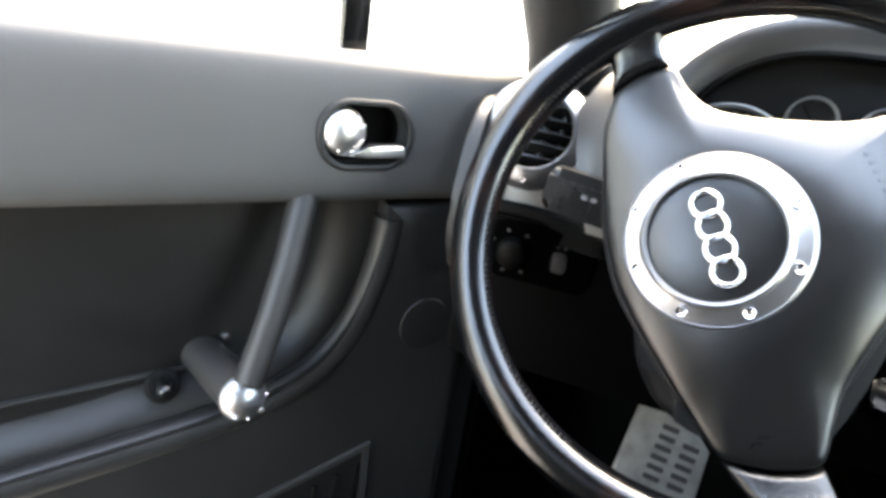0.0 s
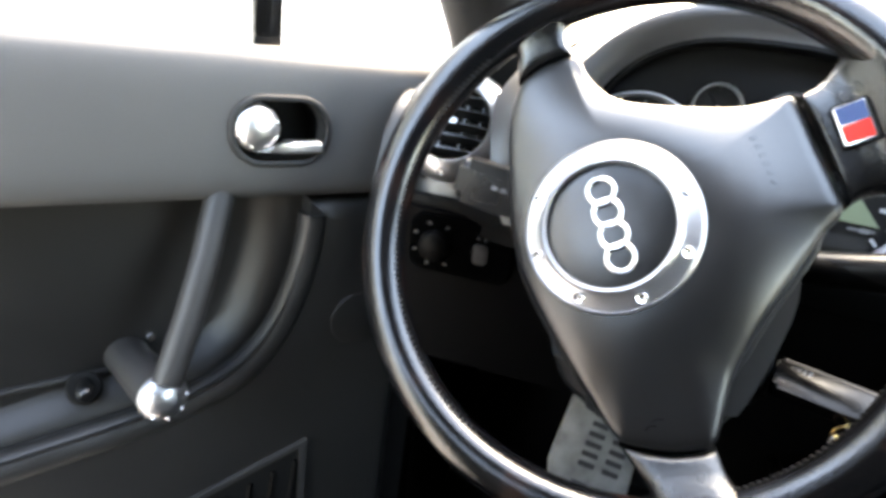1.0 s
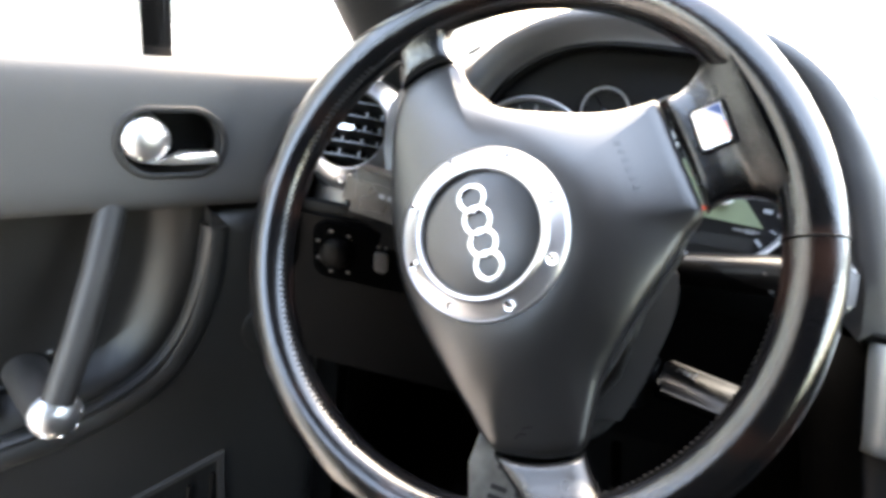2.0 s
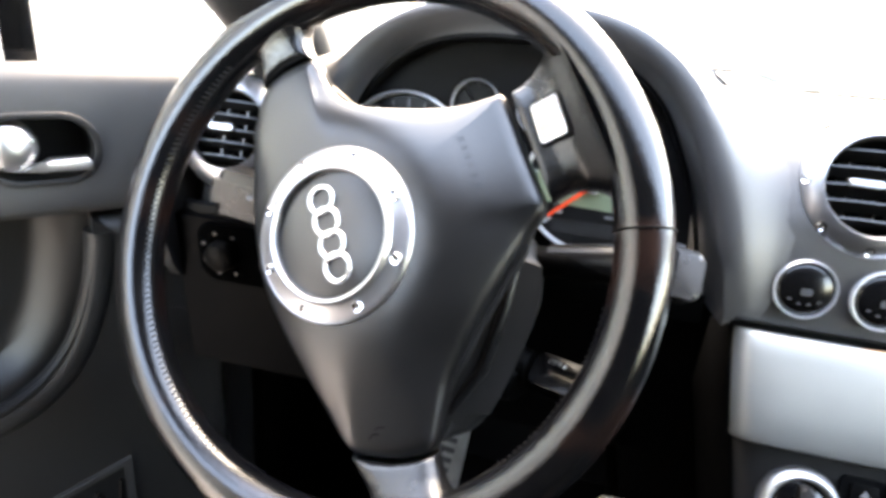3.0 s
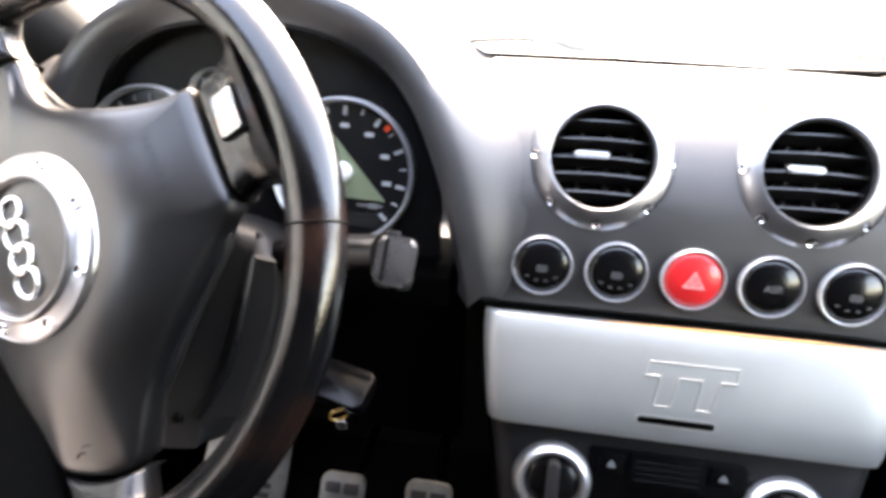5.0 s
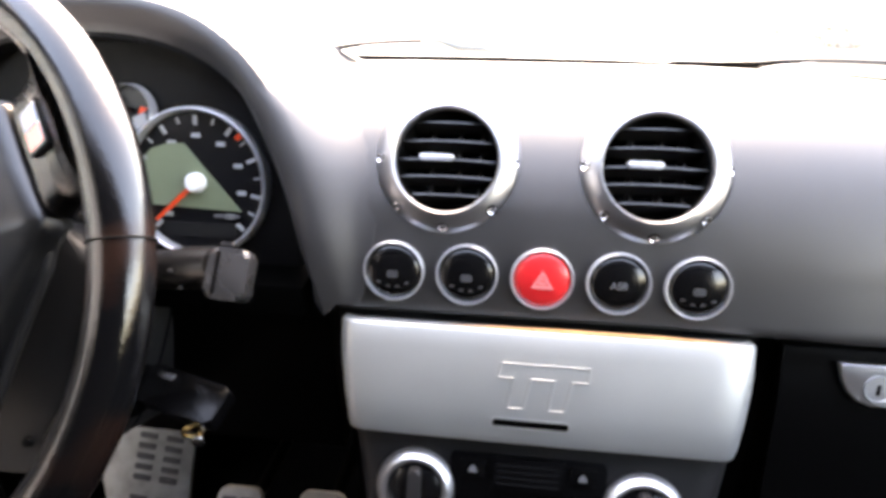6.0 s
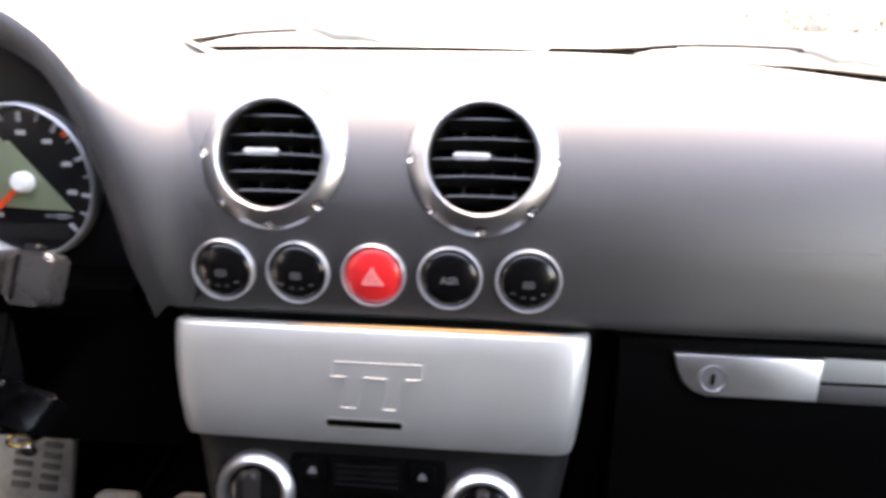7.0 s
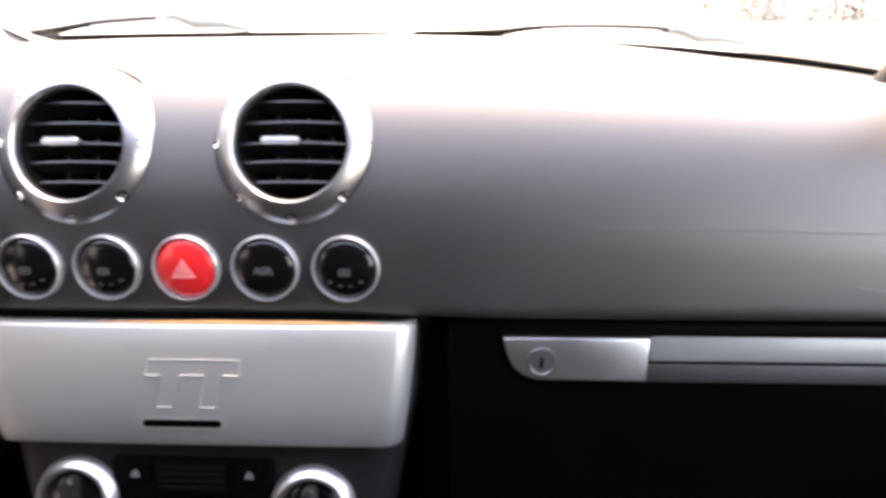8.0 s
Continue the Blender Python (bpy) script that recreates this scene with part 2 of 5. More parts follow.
def spline(points, steps=8, closed=False):
    """A smooth line through (x, y) points."""
    out, n = [], len(points)
    for i in range(n if closed else n - 1):
        p = [Vector(points[(i + k) % n] if closed else points[min(max(i + k, 0), n - 1)]) for k in (-1, 0, 1, 2)]
        for s in range(steps):
            t = s / steps
            out.append(tuple(0.5 * (2 * p[1] + (p[2] - p[0]) * t + (2 * p[0] - 5 * p[1] + 4 * p[2] - p[3]) * t * t + (3 * p[1] - p[0] - 3 * p[2] + p[3]) * t ** 3)))
    if not closed:
        out.append(tuple(points[-1]))
    return out


def loft(rows, closed_rows=False, thickness=0.0):
    """A sheet through rows of points; with thickness it becomes a closed shell."""
    bm = bmesh.new()
    grid = [[bm.verts.new(p) for p in row] for row in rows]
    for a, b in zip(grid, grid[1:]):
        n = len(a)
        for k in range(n if closed_rows else n - 1):
            bm.faces.new((a[k], a[(k + 1) % n], b[(k + 1) % n], b[k]))
    if thickness:
        bmesh.ops.recalc_face_normals(bm, faces=bm.faces)
        bmesh.ops.solidify(bm, geom=bm.faces[:], thickness=thickness)
    return bm


def rounded(w, h, r, n=8):
    """Outline of a rounded rectangle about the origin."""
    out = []
    for cx, cy, a0 in ((w / 2 - r, h / 2 - r, 0), (-w / 2 + r, h / 2 - r, 90), (-w / 2 + r, -h / 2 + r, 180), (w / 2 - r, -h / 2 + r, 270)):
        out += [(cx + r * math.cos(radians(a0 + 90 * k / n)), cy + r * math.sin(radians(a0 + 90 * k / n))) for k in range(n + 1)]
    return out


def frame_plate(outer, inner, z0, z1, bevel=0.0):
    """A flat ring between two outlines of equal count."""
    bm = bmesh.new()
    n = len(outer)
    loops = [[bm.verts.new((x, y, z)) for x, y in o] for o, z in ((outer, z0), (outer, z1), (inner, z1), (inner, z0))]
    for a, b in zip(loops, loops[1:] + loops[:1]):
        for k in range(n):
            bm.faces.new((a[k], a[(k + 1) % n], b[(k + 1) % n], b[k]))
    if bevel:
        edges = [e for e in bm.edges if abs(e.verts[0].co.z - z1) < 1e-6 and abs(e.verts[1].co.z - z1) < 1e-6 and len({v in loops[1] for v in e.verts}) == 1]
        bmesh.ops.bevel(bm, geom=edges, offset=bevel, segments=3, profile=0.5, affect="EDGES")
    return bm


def carve(ob, cutters):
    """Cut closed shapes out of a mesh for good."""
    tools = []
    for bm in cutters:
        bmesh.ops.recalc_face_normals(bm, faces=bm.faces)
        me = bpy.data.meshes.new("cut")
        bm.to_mesh(me)
        bm.free()
        tool = new("cut", me)
        md = ob.modifiers.new("cut", "BOOLEAN")
        md.operation, md.solver, md.object = "DIFFERENCE", "EXACT", tool
        tools.append(tool)
    bpy.context.view_layer.update()
    me = bpy.data.meshes.new_from_object(ob.evaluated_get(bpy.context.evaluated_depsgraph_get()))
    ob.modifiers.clear()
    ob.data = me
    for t in tools:
        bpy.data.objects.remove(t)
    for p in me.polygons:
        p.use_smooth = True
    me.set_sharp_from_angle(angle=radians(35))
    return ob


FACE = lambda x, y, z, tilt: pose(x, y, z, 90 - tilt)  # local z looks to the driver, leaning up by tilt

# ---- surroundings ----
bm = bmesh.new()
bmesh.ops.create_grid(bm, x_segments=40, y_segments=40, size=600)
solid("ground", bm, ASPHALT, "pale worn concrete under and round the car", "ground", kind="structure")


def verge():
    """A strip of dry grass and shrubs beyond the parking place."""
    rng = random.Random(5)
    b = bmesh.new()
    pts = spline([(3.2, 5.2), (4.2, 9.0), (6.0, 16.0), (9.0, 30.0), (40.0, 34.0), (40.0, 4.0), (12.0, 3.6)], 6, True)
    b.faces.new([b.verts.new((x, y, 0.012)) for x, y in pts])
    solid("grass_verge", b, DRYGRASS, "strip of pale dry grass beside the car park", "grass", kind="structure")
    verts, faces = [], []
    for _ in range(1500):
        clump = rng.choice([(4.7, 13.0, 0.75), (5.2, 13.2, 0.6), (5.9, 12.6, 0.35), (6.5, 12.4, 0.55), (7.2, 12.2, 0.4), (8.1, 11.8, 0.5)])
        c = Vector((clump[0] + rng.gauss(0, 0.18), clump[1] + rng.gauss(0, 0.3), clump[2] * rng.random()))
        s = 0.03 + 0.05 * rng.random()
        u = Vector((rng.gauss(0, 1), rng.gauss(0, 1), rng.gauss(0, 1))).normalized() * s
        v = u.cross(Vector((rng.gauss(0, 1), rng.gauss(0, 1), rng.gauss(0, 1)))).normalized() * s * 0.5
        k = len(verts)
        verts += [c - u, c + v, c + u, c - v]
        faces.append((k, k + 1, k + 2, k + 3))
    me = bpy.data.meshes.new("shrubs")
    me.from_pydata(verts, [], faces)
    me.materials.append(HEDGE)
    tagged(new("shrubs", me), "dry shrubs at the edge of the car park, haze put into their colour", "shrubs", kind="stuff")


verge()


def building():
    """A guessed pale house front, added to hold back sky light from the left."""
    t = thing("building", pose(-6.5, 10, 0), "guessed pale building with bluish windows, added to block the sky", "building")
    inv = t.matrix_world.inverted()
    part("wall", move(box(-7.0, -6.5, -8.0, 32.0, 0.0, 6.0), inv), FACADE, t)
    part("roof", move(prism([(-7.4, 5.95), (-6.2, 5.95), (-6.4, 6.25), (-7.4, 6.6)], -8.2, 32.2), inv @ Matrix(((1, 0, 0, 0), (0, 0, 1, 0), (0, 1, 0, 0), (0, 0, 0, 1)))), HEDGE, t, "dull roof edge")
    for y in (-3.0, 1.5, 7.6, 9.2, 12.0, 17.0, 22.0):
        for z in (0.45, 3.4):
            w = part("window", move(box(-6.52, -6.46, y, y + 1.15, z, z + 1.25, 0.01), inv), WHITEPRINT, t, "white window frame")
            part("pane", move(box(-6.47, -6.445, y + 0.08, y + 1.07, z + 0.08, z + 1.17), inv), PALEBLUE, w, "pale blue pane")


building()


def parked_car():
    """A grey-blue hatchback standing at the edge of the grass."""
    t = thing("parked_car", pose(7.3, 6.6, 0, 0, 0, 4), "grey-blue parked hatchback at the edge of the grass", "car")
    side = Matrix(((1, 0, 0, 0), (0, 0, -1, 0), (0, 1, 0, 0), (0, 0, 0, 1)))
    hull = spline([(-2.00, 0.30), (-2.05, 0.52), (-1.95, 0.74), (-1.20, 0.88), (-0.95, 0.93), (-0.35, 1.36), (0.30, 1.45), (1.20, 1.38), (1.80, 1.02), (1.98, 0.90), (2.02, 0.45), (1.95, 0.28), (0.0, 0.24)], 4, True)
    body = part("body", move(prism(hull, -0.84, 0.84, 0.05, 3), side), CARGREY, t)
    for y in (-0.845, 0.845):
        for w in ([(-0.78, 0.94), (-0.30, 1.28), (0.25, 1.34), (0.25, 0.94)], [(0.32, 0.94), (0.32, 1.34), (1.10, 1.28), (1.45, 0.98)]):
            part("window", move(prism(w, y - 0.008, y + 0.008), side), GLOSSBLACK, body, "dark side window")
        for x in (-1.28, 1.25):
            wheel = part("wheel", lathe([(0.20, -0.10), (0.31, -0.10), (0.32, -0.06), (0.32, 0.06), (0.31, 0.10), (0.20, 0.10)], 32, True), RUBBER, t, m=pose(x, y * 0.94, 0.32, 90))
            part("rim", lathe([(0, 0.06), (0.10, 0.05), (0.19, 0.08), (0.20, 0.0), (0.19, -0.08), (0.10, -0.05), (0, -0.06)], 24), ALU, wheel)
    part("windscreen", move(loft([[(-0.93, y, 0.955), (-0.37, y * 0.86, 1.36)] for y in np.linspace(-0.72, 0.72, 7)], thickness=0.012), pose(0, 0, 0)), GLOSSBLACK, body)
    for y in (-0.62, 0.62):
        part("headlight", move(box(-2.03, -1.90, y - 0.16, y + 0.16, 0.58, 0.72, 0.03), pose(0, 0, 0)), PALEPRINT, body)


parked_car()


def bare_tree(x, y, h, seed):
    """A young leafless tree: tapered trunk, limbs and a thin crown of twigs."""
    rng = random.Random(seed)
    t = thing("tree", pose(x, y, 0), "leafless tree at the edge of the car park, haze put into its colour", "tree", "bare trees")
    part("trunk", tube([(0, 0, -0.05), (0.02, 0.01, 0.3 * h), (0.05, 0.0, 0.65 * h), (0.03, 0.03, h)], 0.1, 10, radii=[0.10, 0.075, 0.05, 0.015]), BARK, t)
    verts, faces = [], []
    for _ in range(14):
        z, a, r = h * rng.uniform(0.28, 0.95), rng.uniform(0, 2 * math.pi), h * rng.uniform(0.12, 0.26)
        tip = Vector((r * math.cos(a), r * math.sin(a), z + 0.8 * r))
        part("limb", tube([(0.03, 0.01, z), tuple(Vector((0.03, 0.01, z)).lerp(tip, 0.55) + Vector((0, 0, -0.04))), tuple(tip)], 0.02, 6, radii=[0.028, 0.016, 0.006]), BARK, t)
        for _ in range(26):
            c = Vector((0.03, 0.01, z)).lerp(tip, rng.uniform(0.4, 1.1)) + Vector([rng.gauss(0, 0.09) for _ in range(3)])
            u = Vector([rng.gauss(0, 1) for _ in range(3)]).normalized() * 0.09
            v = u.cross(Vector((0.3, 0.7, 0.2))).normalized() * 0.006
            k = len(verts)
            verts += [c - u, c + v, c + u, c - v]
            faces.append((k, k + 1, k + 2, k + 3))
    me = bpy.data.meshes.new("twigs")
    me.from_pydata(verts, [], faces)
    me.materials.append(BARK)
    crown = new("crown", me)
    crown.parent = t


for q, (x, y, h) in enumerate(((4.35, 11.6, 3.6), (4.95, 11.9, 4.2), (5.9, 12.4, 3.4), (5.75, 11.0, 3.9), (7.4, 13.6, 4.4))):
    bare_tree(x, y, h, 20 + q)


# ---- car shell ----
def car_shell():
    t = thing("car_body", pose(0.37, 0, 0.2), "silver coupe body shell round the cabin", "car", kind="structure")
    m = t.matrix_world.inverted()
    part("floor_pan", move(box(-0.33, 1.07, -1.3, 1.05, 0.17, 0.20), m), CARPET, t, "black carpeted floor")
    part("firewall", move(box(-0.33, 1.07, 1.05, 1.10, 0.17, 0.72), m), CARPET, t)
    # added unseen wall, blocks light where seats would stand
    part("rear_light_stop", move(box(-0.33, 1.07, -0.25, -0.20, 0.17, 1.26), m), CARPET, t)
    # unseen roof, its front edge set forward to shade the dash
    rows = []
    for i in range(9):
        y = 0.26 - 1.53 * i / 8
        rows.append([(x, y, 1.275 - 0.10 * ((x - 0.37) / 0.7) ** 4 - 0.06 * max(0, (y + 0.1) / 0.36) ** 2) for x in np.linspace(-0.31, 1.05, 15)])
    part("roof", move(loft(rows, thickness=0.03), m), HEADLINER, t, "grey fabric headliner")
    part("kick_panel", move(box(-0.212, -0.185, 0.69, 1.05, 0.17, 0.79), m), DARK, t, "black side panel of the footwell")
    # unseen closing panel, stops light leaking down into the footwell
    part("cowl", move(box(-0.33, 1.07, 0.722, 1.10, 0.70, 0.73), m), PAINT, t)
    part("side_wall", move(box(1.03, 1.07, -1.3, 1.05, 0.17, 0.80), m), DARK, t)
    part("sill", move(box(-0.33, -0.27, -1.3, 0.85, 0.10, 0.36, 0.015), m), DARK, t)
    # added unseen panels, sized to hold back side and rear light
    part("side_light_stop", move(box(-0.33, -0.29, -1.3, 0.14, 0.17, 0.92), m), HEADLINER, t)
    part("side_light_stop", move(box(-0.33, -0.29, -1.3, -0.15, 0.92, 1.25), m), HEADLINER, t)
    part("side_light_stop", move(box(1.03, 1.07, -1.3, -0.20, 0.80, 1.25), m), HEADLINER, t)
    for x0, x1 in ((-0.158, -0.178), (0.872, 0.900)):
        part("pillar", move(tube([(x0, 0.75, 0.83), (x0, 0.69, 0.90), (x0 * 0.5 + x1 * 0.5, 0.48, 1.06), (x1, 0.24, 1.20)], 0.042, 14, flat=0.8), m), PILLAR, t, "dark grey windscreen pillar")
    return t


car_shell()


def windscreen():
    rows = []
    for i in range(7):
        f = i / 6
        rows.append([(0.37 + (x * (0.60 - 0.05 * f)), 0.832 - 0.572 * f - 0.06 * x * x, 0.868 + 0.337 * f - 0.03 * x * x) for x in np.linspace(-1, 1, 21)])
    ob = solid("windscreen", loft(rows), GLASS, "clear curved windscreen glass", "windscreen", kind="structure")
    ob.visible_shadow = False
    return ob


windscreen()


def bonnet():
    rows = []
    for i in range(9):
        f = i / 8
        rows.append([(0.37 + x * 0.66, 0.78 + 1.02 * f, 0.79 - 0.26 * f * f - 0.10 * x * x) for x in np.linspace(-1, 1, 17)])
    t = thing("bonnet", pose(0.37, 1.3, 0.7), "silver car bonnet beyond the windscreen", "bonnet")
    part("panel", move(loft(rows, thickness=0.01), t.matrix_world.inverted()), PAINT, t)


bonnet()


def top_drop(x):
    return 0.25 * max(0, x - 0.45) ** 2 + 0.22 * max(0, 0.28 - x) ** 2


PROFILE = [(0.640, 0.745), (0.580, 0.7485), (0.5705, 0.7500), (0.5680, 0.7550), (0.5695, 0.7650), (0.5725, 0.7800), (0.5770, 0.8000), (0.5850, 0.8220), (0.5970, 0.8440), (0.6120, 0.8630), (0.6320, 0.8790), (0.6550, 0.8890), (0.6800, 0.8925), (0.7020, 0.8932)]
BACK = [(0.7600, 0.8880), (0.7950, 0.8842), (0.7970, 0.8680), (0.740, 0.810), (0.700, 0.765)]
VENTS = [(0.3045, 0.5965, 0.8470, 25), (0.4315, 0.5965, 0.8470, 25), (-0.163, 0.607, 0.826, 22)]
CLUSTER_X = 0.064


def arch(half, height, base, n=40, power=2.3):
    """Points of the hood's arch in x and z."""
    out = []
    for k in range(n + 1):
        a = math.pi * k / n
        c, s = math.cos(a), math.sin(a)
        z = base + height * abs(s) ** (2 / power)
        splay = 0.020 * max(0, (0.865 - z) / 0.1) ** 1.2 if c > 0 else 0.0
        out.append((CLUSTER_X + half * math.copysign(abs(c) ** (2 / power), c) + splay, z))
    return out


def dashboard():
    xs = np.linspace(-0.205, 0.95, 90)
    prof = spline(PROFILE, 4)[:] + spline(BACK, 3)
    rows = []
    for x in xs:
        edge = max(0, (-0.165 - x) / 0.04)
        f = min(1, max(0, (-0.085 - x) / 0.07))
        sweep = 0.024 * f * f * (3 - 2 * f)
        mid = min(1, max(0, (0.540 - x) / 0.09))
        under = lambda y, z: 0.005 * mid * min(1, max(0, (0.822 - z) / 0.06)) if y < 0.60 else 0.0
        rows.append([(x, y + sweep + under(y, z) + 0.02 * edge ** 2, z - top_drop(x) * min(1, max(0, (z - 0.76) / 0.13)) - 0.02 * edge ** 2) for y, z in prof])
    bm = loft(rows, closed_rows=True)
    bm.verts.ensure_lookup_table()
    n = len(prof)
    bm.faces.new(bm.verts[:n])
    bm.faces.new(bm.verts[-n:])
    t = thing("dashboard", pose(0.37, 0.65, 0.75), "grey soft-touch dashboard with round aluminium vents", "dashboard", kind="structure")
    pad = part("dash_pad", move(bm, t.matrix_world.inverted()), SOFT, t)
    cuts = []
    for x, y, z, tilt in VENTS:
        c = lathe([(0, -0.06), (0.0450, -0.06), (0.0450, 0.05), (0, 0.05)], 48)
        cuts.append(move(c, FACE(x, y, z, tilt)))
    a = arch(0.148, 0.184, 0.753, power=2.7)
    bm = bmesh.new()
    f0 = [bm.verts.new((x, 0.50, z)) for x, z in a] + [bm.verts.new((a[-1][0], 0.50, 0.72)), bm.verts.new((a[0][0], 0.50, 0.72))]
    f1 = [bm.verts.new((v.co.x, 0.85, v.co.z)) for v in f0]
    bm.faces.new(f0)
    bm.faces.new(f1)
    for k in range(len(f0)):
        bm.faces.new((f0[k], f0[(k + 1) % len(f0)], f1[(k + 1) % len(f0)], f1[k]))
    cuts.append(bm)
    bpy.context.view_layer.update()
    carve(pad, cuts)
    # a long scratch and a scuff on the passenger's side
    part("scratch", move(tube([(0.600, 0.5789, 0.8036), (0.680, 0.5792, 0.8022), (0.770, 0.5795, 0.7996), (0.860, 0.5800, 0.7965)], 0.00035, 6), t.matrix_world.inverted()), SCRATCH, t)
    part("scratch", move(tube([(0.748, 0.5710, 0.7712), (0.760, 0.5706, 0.7690), (0.775, 0.5704, 0.7676)], 0.0004, 6), t.matrix_world.inverted()), SCRATCH, t)
    # black seal along the foot of the windscreen
    part("screen_seal", move(tube([(x, 0.7985 - 0.05 * max(0, x - 0.62) ** 2, z) for x, z in spline([(-0.02, 0.876), (0.134, 0.8845), (0.211, 0.8862), (0.361, 0.8866), (0.483, 0.8845), (0.648, 0.8755), (0.741, 0.8680), (0.815, 0.8600), (0.93, 0.842)], 5)], 0.0030, 8), t.matrix_world.inverted()), SEAL, t, "thin dark seal under the glass")
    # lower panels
    part("knee_panel", move(loft([[(x, 0.606 + 0.10 * (0.75 - z), z) for x in np.linspace(-0.205, 0.225, 12)] for z in np.linspace(0.757, 0.612, 8)], thickness=0.02), t.matrix_world.inverted()), KNEESHADE, t, "lower panel under the wheel, footwell shade put into its black")
    def switch_wall(x, z):
        f = min(1, max(0, (-0.085 - x) / 0.07))
        return (x, float(np.interp(z, [0.750, 0.755, 0.765, 0.780], [0.5705, 0.5680, 0.5695, 0.5725])) + 0.024 * f * f * (3 - 2 * f) - 0.0015 + 0.006 * max(0, (z - 0.764) / 0.004), z)

    # added sheet that darkens the pad's pale lower edge
    part("switch_dark_sheet", move(loft([[switch_wall(x, z) for x in np.linspace(-0.198, -0.070, 16)] for z in (0.742, 0.750, 0.755, 0.760, 0.764, 0.766)]), t.matrix_world.inverted()), DARK, t, "black sheet over the dash edge round the light switch")
    part("end_cap", move(prism(spline([(0.565, 0.752), (0.575, 0.80), (0.60, 0.845), (0.66, 0.86), (0.74, 0.86), (0.74, 0.72), (0.60, 0.70)], 4, True), 0, 0.012, 0.004), t.matrix_world.inverted() @ Matrix(((0, 0, -1, -0.203), (1, 0, 0, 0.004), (0, 1, 0, -0.01), (0, 0, 0, 1)))), MIDDARK, t, "dark end cap of the dashboard")
    return t


dashboard()


def instrument_cluster():
    t = thing("instrument_cluster", pose(CLUSTER_X, 0.63, 0.83), "instrument cluster with round dials under a dark hood", "instrument cluster")
    inv = t.matrix_world.inverted()
    outer, inner = arch(0.151, 0.178, 0.764, power=2.7), arch(0.136, 0.158, 0.768, power=2.7)
    dense = [(0.5700, 0.7505)] + spline(PROFILE[3:], 6)
    ys, zs = [p[0] for p in dense], [p[1] for p in dense]
    foot = lambda x: 0.0085 if x < CLUSTER_X else 0.0050
    outer = [(outer[0][0], 0.7515 + foot(outer[0][0])), (outer[0][0], 0.757 + 0.6 * foot(outer[0][0]))] + outer + [(outer[-1][0], 0.757 + 0.6 * foot(outer[-1][0])), (outer[-1][0], 0.7515 + foot(outer[-1][0]))]
    inner = [(inner[0][0], 0.7545), (inner[0][0], 0.760)] + inner + [(inner[-1][0], 0.760), (inner[-1][0], 0.7545)]
    dash_y = lambda z: float(np.interp(z, zs, ys)) if z < 0.894 else min(0.70, 0.694 + (z - 0.894) * 0.3)
    lip = lambda z: max(0.562 + 0.30 * (z - 0.79), dash_y(z) - 0.003 - 0.24 * max(0, z - 0.757) - 2.0 * max(0, z - 0.80))
    wide = lambda x, k: CLUSTER_X + (x - CLUSTER_X) * k
    reach = lambda z: (0.012 + 0.38 * max(0, z - 0.757)) / 0.151 * (1 - 0.75 * min(1, max(0, (z - 0.865) / 0.06)))
    flank = []
    for g in (1.12, 1.0, 0.86, 0.72, 0.58, 0.44, 0.31, 0.19, 0.08):
        s = max(0, 1 - g) ** 2 * (1 + 2 * g)
        flank.append([(wide(x, 1 + min(0.32, reach(z)) * g), (dash_y(z) + 0.0002 + 0.004 * max(0, g - 1)) * (1 - s) + lip(z) * s + 0.001 * s, z) for x, z in outer])
    flank.insert(0, [(wide(x, 1 + min(0.32, reach(z)) * 1.12), max(dash_y(z), 0.70 + 1.1 * max(0, z - 0.893)) + 0.03 * (z > 0.85), min(z, 0.893) - 0.004) for x, z in outer])
    rows = flank + [[(wide(x, 0.99), lip(z) + 0.0005, z - 0.003) for x, z in outer],
            [(wide(x, 0.955), lip(z), z - 0.009) for x, z in outer],
            [(x, lip(z) + 0.008, z) for x, z in inner],
            [(wide(x, 0.97), 0.61, 0.79 + (z - 0.79) * 0.95) for x, z in inner],
            [(wide(x, 0.93), 0.66, 0.79 + (z - 0.79) * 0.88) for x, z in inner]]
    part("hood", move(loft(rows[:14]), inv), SOFT, t, "grey hood flowing into the dashboard")
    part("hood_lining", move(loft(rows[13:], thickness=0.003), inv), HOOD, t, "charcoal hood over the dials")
    # face plate
    f = FACE(CLUSTER_X, 0.6090, 0.8215, 12)
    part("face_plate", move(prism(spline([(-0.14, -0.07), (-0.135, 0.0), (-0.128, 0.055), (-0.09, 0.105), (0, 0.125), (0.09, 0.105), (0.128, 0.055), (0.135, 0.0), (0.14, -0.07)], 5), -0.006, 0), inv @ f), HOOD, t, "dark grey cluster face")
    # added block, hides the bright gap under the cluster face
    part("leak_cover", move(box(CLUSTER_X - 0.150, CLUSTER_X + 0.150, 0.566, 0.640, 0.745, 0.7670, 0.002), inv), VOID, t, "black block added to stop light below the dials")
    return t, f


CLUSTER, CLUSTER_FACE = instrument_cluster()


